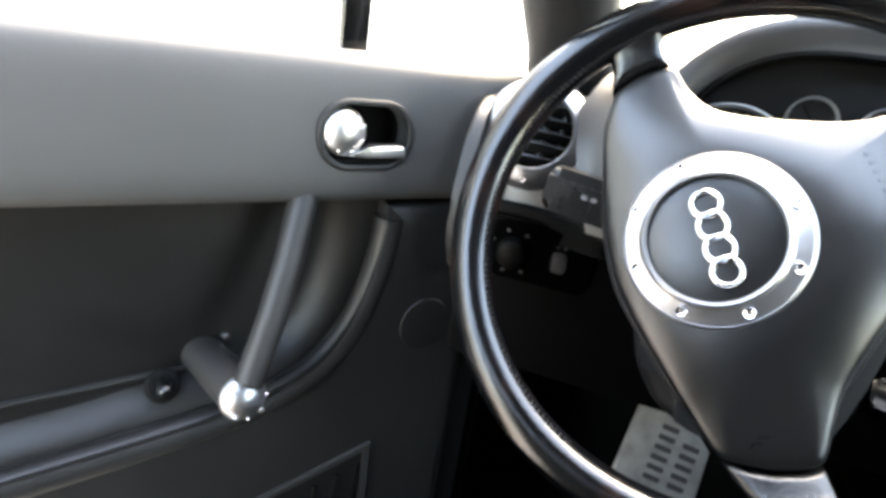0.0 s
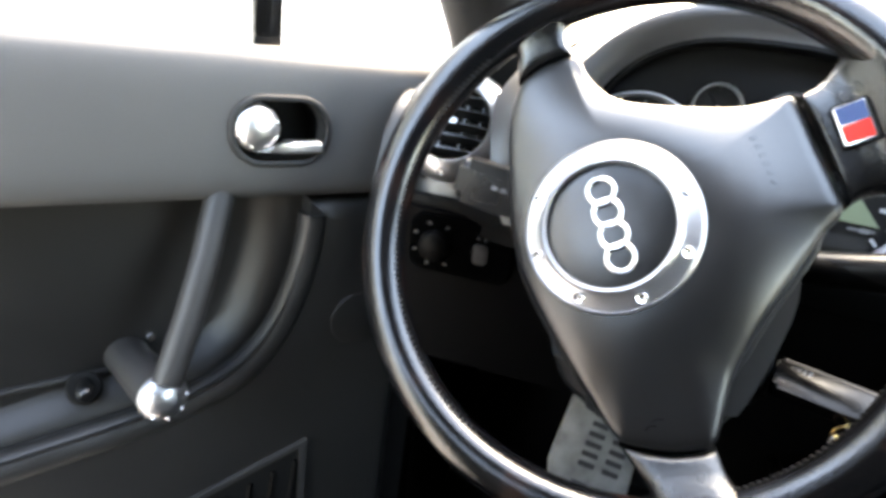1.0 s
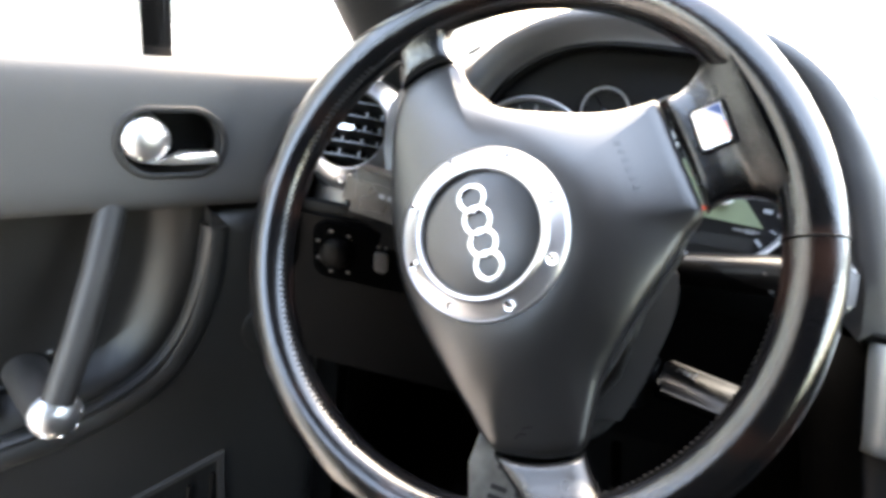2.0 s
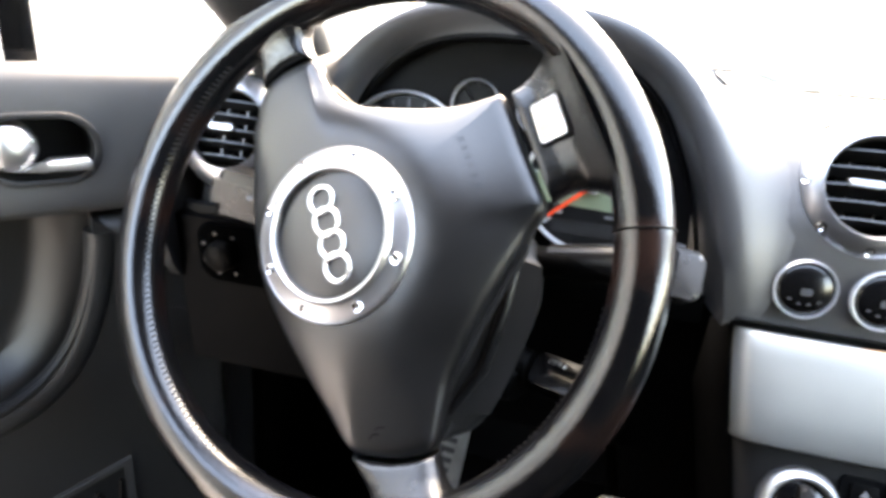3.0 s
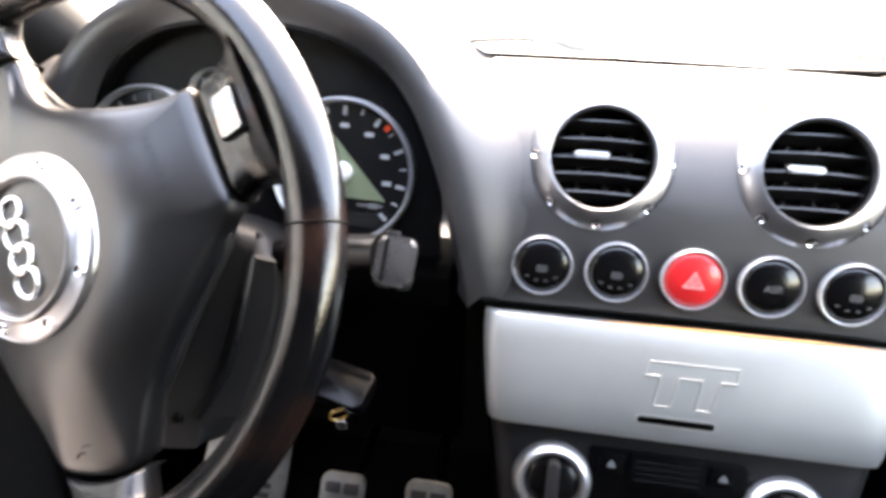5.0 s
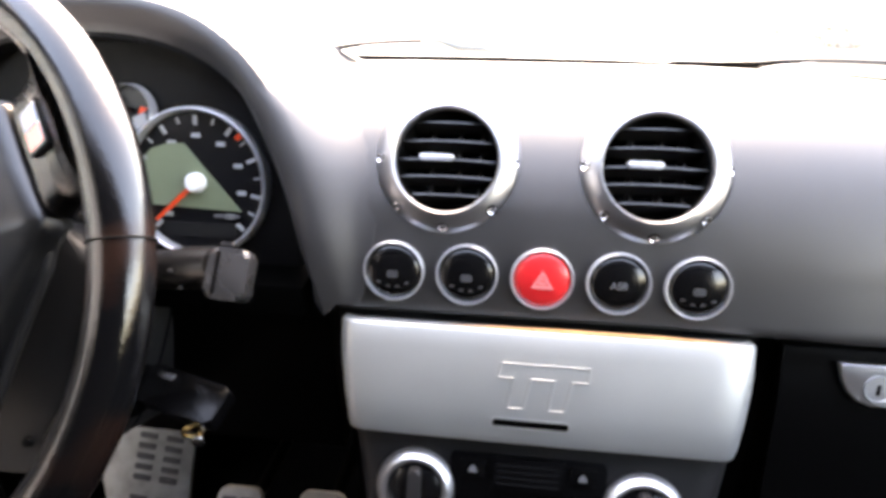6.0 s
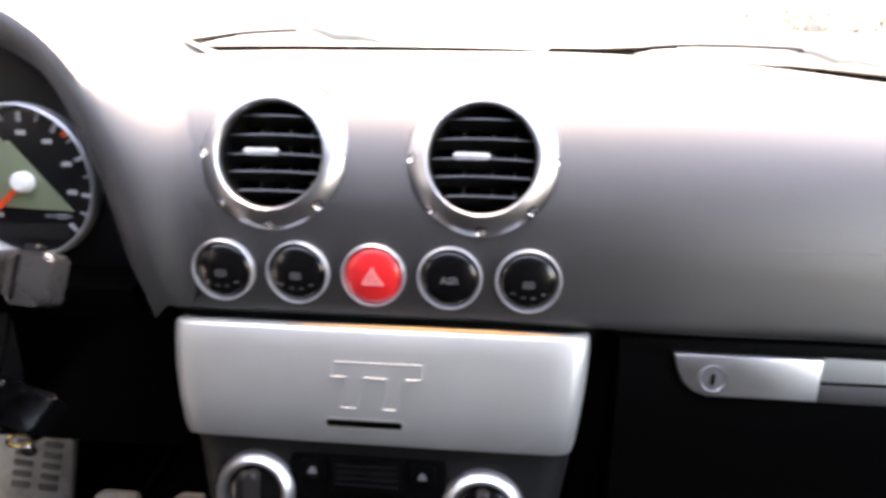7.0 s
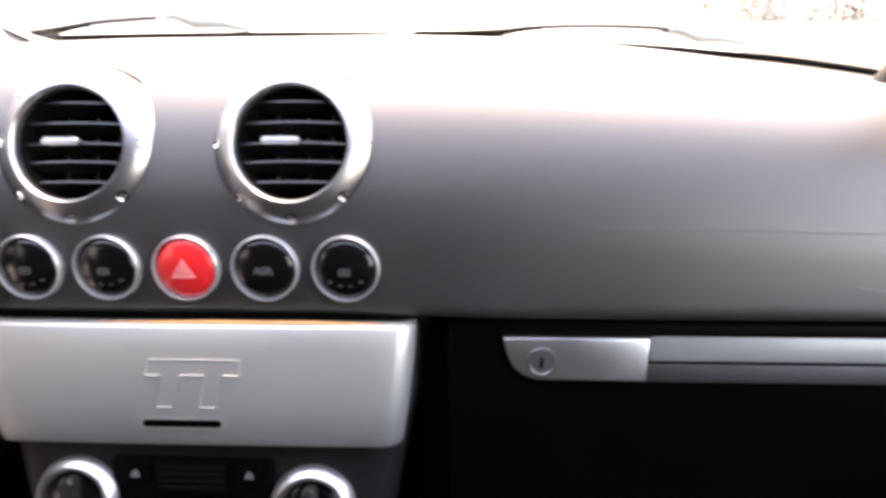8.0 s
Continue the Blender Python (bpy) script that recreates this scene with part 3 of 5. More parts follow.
def dial(name, x, y, r, marks, span, needle_at, parent, m, display=False):
    """A dial on the cluster face, in the face's own x and y."""
    base = parent.matrix_world.inverted() @ m @ pose(x, y, 0)
    d = part(name, move(lathe([(0, 0.001), (r * 0.96, 0.001), (r * 0.96, -0.004)], 48), base), DIALFACE, parent)
    part("dial_ring", move(lathe([(r * 0.955, 0.001), (r * 0.965, 0.007), (r * 0.99, 0.0085), (r * 1.02, 0.007), (r * 1.03, 0)], 64), base), RINGSILVER, d, "bright ring")
    if display:
        part("display", move(prism([(-r * 0.66, -r * 0.33), (r * 0.62, -r * 0.38), (-r * 0.18, r * 0.53), (-r * 0.42, r * 0.52), (-r * 0.66, r * 0.44), (-r * 0.82, r * 0.26), (-r * 0.84, r * 0.06), (-r * 0.77, -r * 0.15)], 0.0012, 0.0024), base), DISPLAY, d, "pale green display")
        for deg in (46, 181):
            part("red_mark", move(box(-r * 0.035, r * 0.035, r * 0.84, r * 0.93, 0.0014, 0.0027), base @ pose(0, 0, 0, 0, 0, deg - 90)), NEEDLE, d, "red mark")
        part("print", move(box(r * 0.22, r * 0.58, -r * 0.47, -r * 0.43, 0.0012, 0.0024), base), GREYPRINT, d)
        part("trip_display", move(prism(rounded(r * 1.05, r * 0.20, r * 0.03), 0.0012, 0.0020), base @ pose(0, -r * 0.66, 0)), MIDDARK, d, "dark trip display")
    for k in range(marks):
        a = radians(span[0] + (span[1] - span[0]) * k / (marks - 1))
        big = k % 2 == 0
        part("mark", move(box(-r * (0.024 if big else 0.012), r * (0.024 if big else 0.012), r * (0.78 if big else 0.82), r * 0.91, 0.0012, 0.0024), base @ pose(0, 0, 0, 0, 0, math.degrees(a) - 90)), PALEPRINT if display else GREYPRINT if r > 0.03 else DIMPRINT, d)
        if big and r > 0.03:
            part("numeral", move(box(-r * 0.06, r * 0.06, -r * 0.03, r * 0.03, 0.0012, 0.0022), base @ pose(r * 0.64 * math.cos(a), r * 0.64 * math.sin(a), 0)), PALEPRINT if display else GREYPRINT, d)
    if name == "fuel_gauge":
        part("scale", move(prism([(r * 0.10, -r * 0.75), (r * 0.62, -r * 0.55), (r * 0.55, -r * 0.05), (r * 0.05, -r * 0.25)], 0.0012, 0.0024), base), PALEPRINT, d, "cream scale")
        part("scale", move(prism([(r * 0.30, -r * 0.14), (r * 0.55, -r * 0.03), (r * 0.70, r * 0.12), (r * 0.40, r * 0.16)], 0.0013, 0.0026), base), NEEDLE, d, "red reserve field")
    # small gauges: shade is put into the needle's colour, down to black
    part("needle", move(prism([(-r * 0.05, -0.034 * r), (r * 0.80, -0.022 * r), (r * 0.80, 0.022 * r), (-r * 0.05, 0.034 * r)], 0.004, 0.0055), base @ pose(0, 0, 0, 0, 0, needle_at)), NEEDLE if r > 0.03 else SHADENEEDLE if x > 0 else GLOSSBLACK, d, "orange needle" if x > 0 else "")
    # speedometer hub is white: the glare on it is put into the colour
    part("hub", move(lathe([(0, 0.010), (r * 0.10, 0.0095), (r * 0.135, 0.007), (r * 0.14, 0.001)], 24), base), WHITEPRINT if display else GLOSSBLACK, d)


dial("speedometer", 0.0665, 0.0, 0.050, 17, (225, -45), 222, CLUSTER, CLUSTER_FACE, True)
dial("rev_counter", -0.0790, 0.0, 0.050, 17, (225, -45), 225, CLUSTER, CLUSTER_FACE)
dial("fuel_gauge", 0.021, 0.047, 0.0175, 5, (160, 20), 130, CLUSTER, CLUSTER_FACE)
dial("temperature_gauge", -0.028, 0.047, 0.0175, 5, (160, 20), 130, CLUSTER, CLUSTER_FACE)


# ---- steering wheel ----
def steering_wheel():
    t = thing("steering_wheel", pose(-0.0213, 0.4849, 0.7997, 64.5, 0, -11.2) @ pose(0, 0, 0, 0, 0, 122.5), "black leather three-spoke steering wheel, turned, with aluminium emblem ring", "steering wheel")
    R, CX, CY, Z = 0.1716, -0.0056, -0.0061, -0.0164
    n, k = 144, 24

    def on_rim(deg, side, lift=1.0):
        a, b = radians(deg), radians(side)
        grip = 1 + sum(s * math.exp(-((((deg - c + 180) % 360) - 180) / w) ** 2) for s, c, w in ((0.05, 35, 16), (0.05, 145, 16)))
        out = 0.0045 * math.exp(-((((deg + 50 + 180) % 360) - 180) / 34) ** 2)
        rr = R + out + 0.0157 * grip * lift * math.cos(b)
        return Vector((rr * math.cos(a) + CX, rr * math.sin(a) + CY, Z + 0.0155 * (1 + 0.3 * (grip - 1)) * lift * math.sin(b)))

    bm = bmesh.new()
    rings = [[bm.verts.new(on_rim(360 * i / n, 360 * j / k)) for j in range(k)] for i in range(n)]
    for i in range(n):
        for j in range(k):
            bm.faces.new((rings[i][j], rings[(i + 1) % n][j], rings[(i + 1) % n][(j + 1) % k], rings[i][(j + 1) % k]))
    rim = part("rim", bm, LEATHER, t, "worn glossy black leather rim")
    for deg in (168, 252):
        part("seam", tube([on_rim(deg, 15 * j, 1.012) for j in range(25)], 0.0007, 6, False), DARK, rim)

    # airbag cover: the outline runs along its three flush seams and the waists between them
    waist_a = [(0.0490, -0.1215), (0.0510, -0.1120), (0.0525, -0.0970), (0.0575, -0.0790), (0.0670, -0.0560), (0.0780, -0.0350), (0.0910, -0.0210), (0.1090, -0.0130), (0.1275, -0.0085)]
    seam_a = [(0.1300, 0.0060), (0.1285, 0.0200), (0.1215, 0.0350)]
    waist_b = [(0.0980, 0.0480), (0.0630, 0.0575), (0.0350, 0.0635), (0.0050, 0.0665), (-0.0160, 0.0655), (-0.0420, 0.0600), (-0.0690, 0.0525), (-0.0980, 0.0440), (-0.1230, 0.0350)]
    seam_b = [(-0.1310, 0.0230), (-0.1370, 0.0060), (-0.1385, -0.0080), (-0.1360, -0.0200)]
    waist_c = [(-0.1200, -0.0295), (-0.1010, -0.0415), (-0.0840, -0.0570), (-0.0660, -0.0765), (-0.0480, -0.0975), (-0.0370, -0.1100), (-0.0255, -0.1235)]
    seam_c = [(-0.0060, -0.1240), (0.0120, -0.1232), (0.0370, -0.1225)]
    outline = spline(waist_a + seam_a + waist_b + seam_b + waist_c + seam_c, 5, True)
    sharp = [0.7] * len(waist_a) + [1.0] * 3 + [0.0] * len(waist_b) + [1.0] * 4 + [0.0] * len(waist_c) + [1.0] * 3
    for q in (0, 8, 12, 20, 25, 31):
        sharp[q] = 0.8
    soft = np.array([1 - 0.62 * (sharp[i // 5] * (1 - (i % 5) / 5) + sharp[(i // 5 + 1) % len(sharp)] * (i % 5) / 5) for i in range(len(outline))])
    flat = np.array(outline)
    ahead = np.roll(flat, -2, 0) - np.roll(flat, 2, 0)
    inward = np.stack([-ahead[:, 1], ahead[:, 0]], 1) / np.linalg.norm(ahead, axis=1)[:, None]
    if np.sum(flat[:, 0] * np.roll(flat[:, 1], -1) - flat[:, 1] * np.roll(flat[:, 0], -1)) < 0:
        inward = -inward
    def dome(x, y):
        """Height of the mound that carries the emblem."""
        f = min(1, max(0, (math.hypot(x, y) - 0.056) / 0.085))
        s = 1 - f * f * (3 - 2 * f)
        return 0.0092 * s ** 1.5 - 0.07 * y * s ** 2.5

    bm = bmesh.new()
    shells = []
    for d, z in ((0.0, -0.0330), (0.0, -0.0275), (0.0005, -0.0250), (0.0014, -0.0231), (0.0030, -0.0216), (0.0054, -0.0204), (0.0085, -0.0194), (0.0130, -0.0182)):
        ring = flat + inward * (d * soft)[:, None]
        shells.append([bm.verts.new((x, y, z + (1 - s) * 0.4 * (-0.0182 - z) * (z > -0.03) + dome(x, y) * (z > -0.03))) for (x, y), s in zip(ring.tolist(), soft)])
    eased = flat + inward * (0.0135 * soft)[:, None]
    for f, times, z in ((0.96, 2, -0.0175), (0.90, 5, -0.0168), (0.80, 10, -0.0160), (0.70, 16, -0.0154), (0.58, 20, -0.0150), (0.46, 20, -0.0148), (0.34, 20, -0.0148), (0.2, 20, -0.0148)):
        for _ in range(times):
            eased = (2 * eased + np.roll(eased, 1, 0) + np.roll(eased, -1, 0)) / 4
        shells.append([bm.verts.new((x * f, (y + 0.012) * f - 0.012, z + dome(x * f, (y + 0.012) * f - 0.012))) for x, y in eased.tolist()])
    for a, b in zip(shells, shells[1:]):
        for q in range(len(outline)):
            bm.faces.new((a[q], a[(q + 1) % len(outline)], b[(q + 1) % len(outline)], b[q]))
    bm.faces.new(shells[-1])
    cover = part("airbag_cover", bm, COVER, t, "charcoal leatherette airbag cover", 60)
    for q in range(6):
        part("embossed_mark", prism(rounded(0.0028, 0.0040, 0.0006), -0.0004, 0.0005), COVER, cover, m=pose(-0.001 + 0.0058 * q, -0.0942 + 0.0005 * q, -0.0101 - 0.0006 * (q / 5) ** 2, 19))

    # rear shell: shows as a narrow band past the waists, tucked in at the seams
    ends = ((0, 8), (12, 20), (25, 31))
    proud = np.array([max(0.0, max(min(1, (i / 5 - a) / 1.5, (b - i / 5) / 1.5) for a, b in ends)) for i in range(len(outline))])
    bm = bmesh.new()
    bands = []
    for d, z in ((-0.0100, -0.0290), (0.0006, -0.0295), (0.0026, -0.0310), (0.0032, -0.0335), (0.0020, -0.0370), (-0.0060, -0.0410), (-0.0250, -0.0430)):
        ring = flat - inward * ((d + 0.004) * proud - 0.004)[:, None]
        bands.append([bm.verts.new((x, y, z)) for x, y in ring.tolist()])
    for a, b in zip(bands, bands[1:]):
        for q in range(len(outline)):
            bm.faces.new((a[q], a[(q + 1) % len(outline)], b[(q + 1) % len(outline)], b[q]))
    part("back_shell", bm, SHROUD, t, "dark rear shell behind the cover", 50)
    for q, (x, y) in enumerate(((-0.118, 0.004), (-0.121, 0.009), (-0.112, 0.012))):
        part("scuff", tube([(x, y, -0.0162), (x + 0.001, y + 0.004, -0.0162), (x - 0.0012 * q, y + 0.007, -0.0163)], 0.0004, 5), MATBLACK, cover)

    def spoke(name_label, low, high, tops, depths, bulge):
        """A leather-wrapped spoke between two edge lines that run from the cover's seam out under the rim."""
        b = bmesh.new()
        m = 22
        A, B = spline(low, 6), spline(high, 6)
        pick = lambda line, f: Vector((*[float(np.interp(f * (len(line) - 1), range(len(line)), [p[c] for p in line])) for c in (0, 1)], 0))
        grid = []
        for i in range(m + 1):
            f = i / m
            pa, pb = pick(A, f), pick(B, f)
            top = float(np.interp(f, [0, 0.03, 0.09, 0.35, 0.62, 0.85, 1], tops))
            th = float(np.interp(f, [0, 1], depths))
            full = 0.42 + 0.35 * f
            ring = []
            for q in range(36):
                u, v = math.cos(2 * math.pi * q / 36), math.sin(2 * math.pi * q / 36)
                side = math.copysign(abs(u) ** full, u)
                mid = (pa + pb) / 2
                p = mid + (pb - pa) / 2 * side + mid.normalized() * (0.0022 + bulge * (1 - side * side)) * (1 - f) ** 3
                ring.append(b.verts.new((p.x, p.y, top - th + th * math.copysign(abs(v) ** (0.55 + 0.2 * f), v))))
            grid.append(ring)
        for g, h in zip(grid, grid[1:]):
            for q in range(36):
                b.faces.new((g[q], g[(q + 1) % 36], h[(q + 1) % 36], h[q]))
        b.faces.new(grid[0])
        return part("spoke", b, SPOKELEATHER, t, name_label, 50)

    rise = (-0.0235, -0.0185, -0.0165, -0.0122, -0.0060, -0.0012, -0.0003)
    spoke("leather-wrapped spoke", [(0.1290, -0.0075), (0.1400, -0.0050), (0.1510, -0.0085), (0.1600, -0.0220), (0.1680, -0.0480)], [(0.1225, 0.0355), (0.1400, 0.0310), (0.1530, 0.0315), (0.1620, 0.0420), (0.1680, 0.0640)], rise, (0.012, 0.016), 0.0045)
    spoke("leather-wrapped spoke", [(-0.1375, -0.0195), (-0.1460, -0.0195), (-0.1570, -0.0215), (-0.1650, -0.0290), (-0.1710, -0.0500)], [(-0.1245, 0.0350), (-0.1400, 0.0290), (-0.1530, 0.0240), (-0.1680, 0.0260), (-0.1780, 0.0380)], rise, (0.012, 0.016), 0.0060)
    low = spoke("leather-wrapped lower spoke with a small badge", [(-0.0240, -0.1255), (-0.0210, -0.1360), (-0.0220, -0.1460), (-0.0290, -0.1570), (-0.0460, -0.1680)], [(0.0490, -0.1235), (0.0510, -0.1345), (0.0560, -0.1435), (0.0650, -0.1530), (0.0850, -0.1620)], (-0.0235, -0.0186, -0.0178, -0.0170, -0.0142, -0.0062, -0.0010), (0.012, 0.018), 0.0010)
    # badge
    b = part("badge", prism(rounded(0.0232, 0.0162, 0.0012), -0.006, 0.0012, 0.0004), BADGESILVER, low, "small chrome badge, blue and red", m=pose(0.0192, -0.1431, -0.0136, -17, -2, -2))
    part("blue_field", prism(rounded(0.0106, 0.0148, 0.001), 0.0010, 0.0016), BADGEBLUE, b, m=pose(0.0056, 0, 0))
    part("red_field", prism(rounded(0.0106, 0.0148, 0.001), 0.0010, 0.0016), BADGERED, b, m=pose(-0.0056, 0, 0))
    part("badge_recess", frame_plate(rounded(0.0262, 0.0192, 0.0016), rounded(0.0234, 0.0164, 0.0012), -0.004, 0.0006), MATBLACK, b)

    # emblem ring
    E = pose(0.0005, 0.0014, -0.0012, -4.0)
    ring = part("emblem_ring", move(lathe([(0.0392, -0.004), (0.0394, 0.0018), (0.0402, 0.0030), (0.0416, 0.0033), (0.0430, 0.0024), (0.0436, 0.0006), (0.0442, 0.0002), (0.0524, -0.0018), (0.0530, -0.0020), (0.0534, -0.0026), (0.0540, -0.0022), (0.0550, -0.0030), (0.0556, -0.0052), (0.0560, -0.0100), (0.0562, -0.018)], 96), E), RINGALU, t, "brushed aluminium ring with rivets")
    for q in range(8):
        part("rivet", lathe([(0, -0.0006), (0.0014, -0.0003), (0.0024, 0.0006), (0.0031, 0.0011), (0.0036, 0.0006), (0.0039, -0.001)], 20), CHROME, ring, m=E @ pose(0, 0, 0, 0, 0, 7 + 45 * q) @ pose(0.0486, 0, -0.0008, 0, 14, 0))
    part("centre_disc", move(lathe([(0, 0.0012), (0.02, 0.0008), (0.033, -0.0004), (0.0393, -0.0016), (0.0393, -0.01)], 64), E), COVER, t)
    for q in range(4):
        tor = lathe([(0.0083 + 0.0017 * math.cos(b), 0.0016 * math.sin(b)) for b in (2 * math.pi * w / 10 for w in range(10))], 40, closed=True)
        part("ornament_ring", move(tor, E @ pose(-0.0222 + 0.0145 * q, -0.0012, 0.0018, 0, 4 if q % 2 else -4, 0)), CHROME, ring, "chrome ring")
    # stitches along the inside of the rim
    for first_deg, count, side in ((20, 78, 150), (168, 50, 172)):
        for i in range(count):
            d = first_deg + 1.4 * i
            part("stitch", tube([on_rim(d, side + 8, 0.992), on_rim(d + 0.2, side + 3, 1.010), on_rim(d + 0.4, side - 3, 1.010), on_rim(d + 0.6, side - 8, 0.992)], 0.00060, 5), THREAD, rim)
    return t


steering_wheel()


def steering_column():
    t = thing("steering_column", pose(0.0, 0.56, 0.74, 70), "dark plastic steering column shroud behind the wheel", "steering column")
    out = spline([(-0.045, 0.045), (0.0, 0.062), (0.085, 0.052), (0.106, 0.020), (0.100, -0.03), (0.080, -0.085), (0.05, -0.100), (0.0, -0.098), (-0.035, -0.075), (-0.050, -0.02)], 4, True)
    sh = part("shroud", prism(out, -0.09, 0.030, 0.014, 5), SHROUD, t, "dark shroud")
    part("split_line", frame_plate([(x * 1.004, y * 1.004) for x, y in out], [(x * 0.98, y * 0.98) for x, y in out], -0.030, -0.027), MATBLACK, sh)
    part("ridge", tube([(0.090, 0.046, 0.022), (0.088, 0.03, 0.0285), (0.085, 0.0, 0.0300), (0.077, -0.045, 0.0300), (0.058, -0.078, 0.0290)], 0.0035, 10), STALKGREY, sh)
    for x, y, r in ((0.097, 0.028, 0.008), (0.098, 0.0, 0.006), (0.090, -0.040, 0.009), (0.060, -0.070, 0.006)):
        part("hole", lathe([(0, 0.0), (r, 0.0), (r, -0.004)], 20), MATBLACK, sh, m=pose(x + 0.001, y, 0.0200) @ pose(0, 0, 0, 0, 55, 0))
    part("screw", lathe([(0, 0.003), (0.003, 0.0025), (0.004, 0.0)], 12), DARK, sh, m=pose(0.045, -0.080, 0.030))
    part("lock_barrel", lathe([(0, 0.012), (0.013, 0.012), (0.016, 0.006), (0.017, -0.02)], 28), DARK, t, "ignition lock barrel", m=pose(0.092, -0.052, 0.0) @ pose(0, 0, 0, 0, 60, -20))
    part("boss", lathe([(0, 0.055), (0.030, 0.055), (0.034, 0.03), (0.036, -0.02)], 32), MATBLACK, t, m=pose(-0.018, 0.045, 0))
    return t


steering_column()


def stalk(name, pts, head, label):
    t = thing(name, pose(*pts[0]), label, "stalk")
    inv = t.matrix_world.inverted()
    part("arm", move(tube(pts, 0.010, 14, radii=[0.011, 0.0105, 0.011]), inv), DARK, t)
    if head is None:
        H = FACE(0.1870, 0.5265, 0.7935, 32) @ pose(0, 0, 0, 0, 10, -3)
        part("sleeve", move(tube([(0.110, 0.556, 0.779), (0.135, 0.547, 0.785), (0.155, 0.540, 0.790), (0.176, 0.535, 0.794)], 0.012, 20, radii=[0.0105, 0.0115, 0.0125, 0.0120]), inv), STALKGREY, t, "dark tapering sleeve")
        tip = part("tip", move(prism(rounded(0.0235, 0.0300, 0.0050), -0.012, 0.0065, 0.0040, 5), inv @ H), STALKTIP, t, "flat paddle with a silvery worn face")
        part("tip_groove", move(prism(rounded(0.0022, 0.0250, 0.0010), 0.0058, 0.0068), inv @ H @ pose(-0.0062, 0, 0)), DARK, tip)
        part("tip_button", move(prism(rounded(0.0085, 0.0050, 0.0018), -0.004, 0.004, 0.0012), inv @ H @ pose(-0.004, 0.0165, -0.004)), STALKGREY, tip)
        for k in range(2):
            part("print", move(prism(rounded(0.0030, 0.0016, 0.0006), 0.0, 0.0006), inv @ pose(0.150 + 0.006 * k, 0.5275 - 0.002 * k, 0.7935 - 0.010 * k, 80)), DIMPRINT, t)
        return t
    part("tip", move(prism(rounded(*head[1], 0.0075), -0.014, 0.010, 0.0085, 6), inv @ head[0]), STALKGREY, t, "flared flat tip")
    for k in range(2):
        part("print", move(prism(rounded(0.0045, 0.0030, 0.0008), 0.010, 0.0106), inv @ head[0] @ pose(-0.006 + 0.007 * k, 0.001, 0)), GREYPRINT, t)
    return t


stalk("indicator_stalk", [(-0.04, 0.580, 0.775), (-0.060, 0.566, 0.780), (-0.075, 0.558, 0.784)], (FACE(-0.101, 0.550, 0.7915, 6) @ pose(0, 0, 0, 0, 0, -7), (0.072, 0.033)), "dark grey indicator stalk beside the wheel")
stalk("wiper_stalk", [(0.06, 0.575, 0.765), (0.12, 0.55, 0.78), (0.172, 0.535, 0.790)], None, "dark grey wiper stalk with a silvery worn tip")


# ---- vents ----
def vent(m):
    t = thing("air_vent", m, "round air vent with riveted aluminium ring and black slats", "air vent", "round dashboard vents")
    ring = part("vent_ring", lathe([(0.0316, -0.0025), (0.0317, 0.0030), (0.0323, 0.0052), (0.0335, 0.0062), (0.0348, 0.0058), (0.0390, 0.0038), (0.0432, 0.0004), (0.0465, -0.0045), (0.0486, -0.0105), (0.0493, -0.0180), (0.0493, -0.032)], 96), VENTALU, t, "satin aluminium ring")
    # the ring's contact shadow, built as a black band
    part("ring_shade", lathe([(0.0488, -0.0165), (0.0506, -0.0155), (0.0516, -0.0175), (0.0516, -0.034)], 64), MATBLACK, t, "black band standing for the shadow round the ring")
    for q in range(8):
        rv = part("rivet", lathe([(0, -0.0004), (0.0011, -0.0002), (0.0019, 0.0004), (0.0025, 0.0009), (0.0029, 0.0008), (0.0031, -0.001)], 20), CHROME, ring, "dished rivet", m=pose(0, 0, 0, 0, 0, 45 * q) @ pose(0.0420, 0, 0.0011, 0, 41, 0))
        # black rim in place of the dimple's crescent of shade
        part("rivet_shade", lathe([(0.0030, 0.0003), (0.0035, 0.0003), (0.0035, -0.001)], 18), MATBLACK, rv)
    part("barrel", lathe([(0.0316, 0.0000), (0.0314, -0.035), (0, -0.036)], 48), MATBLACK, t, "black inner barrel")
    for q in range(5):
        y = -0.0232 + 0.0116 * q
        w = math.sqrt(0.0312 ** 2 - y ** 2)
        part("slat", move(loft([[(x, y + 0.0010 + 0.0004 * math.cos(x * 60), 0.000 - 0.0035 * (x / 0.031) ** 2) for x in np.linspace(-w, w, 13)], [(x, y - 0.0025, -0.016) for x in np.linspace(-w, w, 13)]], thickness=0.0010), pose(0, 0, 0)), SLAT, t)
    for x in (-0.012, 0.006, 0.020):
        part("blade", move(box(-0.0008, 0.0008, -0.022, 0.022, -0.030, -0.014), pose(x, 0, 0)), SLAT, t)
    part("tab", prism(rounded(0.0215, 0.0042, 0.0018), -0.003, 0.0025, 0.0010), ALU, t, "bright slider tab", m=pose(-0.0065, 0.0018, 0))
    return t


first = vent(FACE(*VENTS[0]))
for v in VENTS[1:]:
    copy_thing(first, FACE(*v))


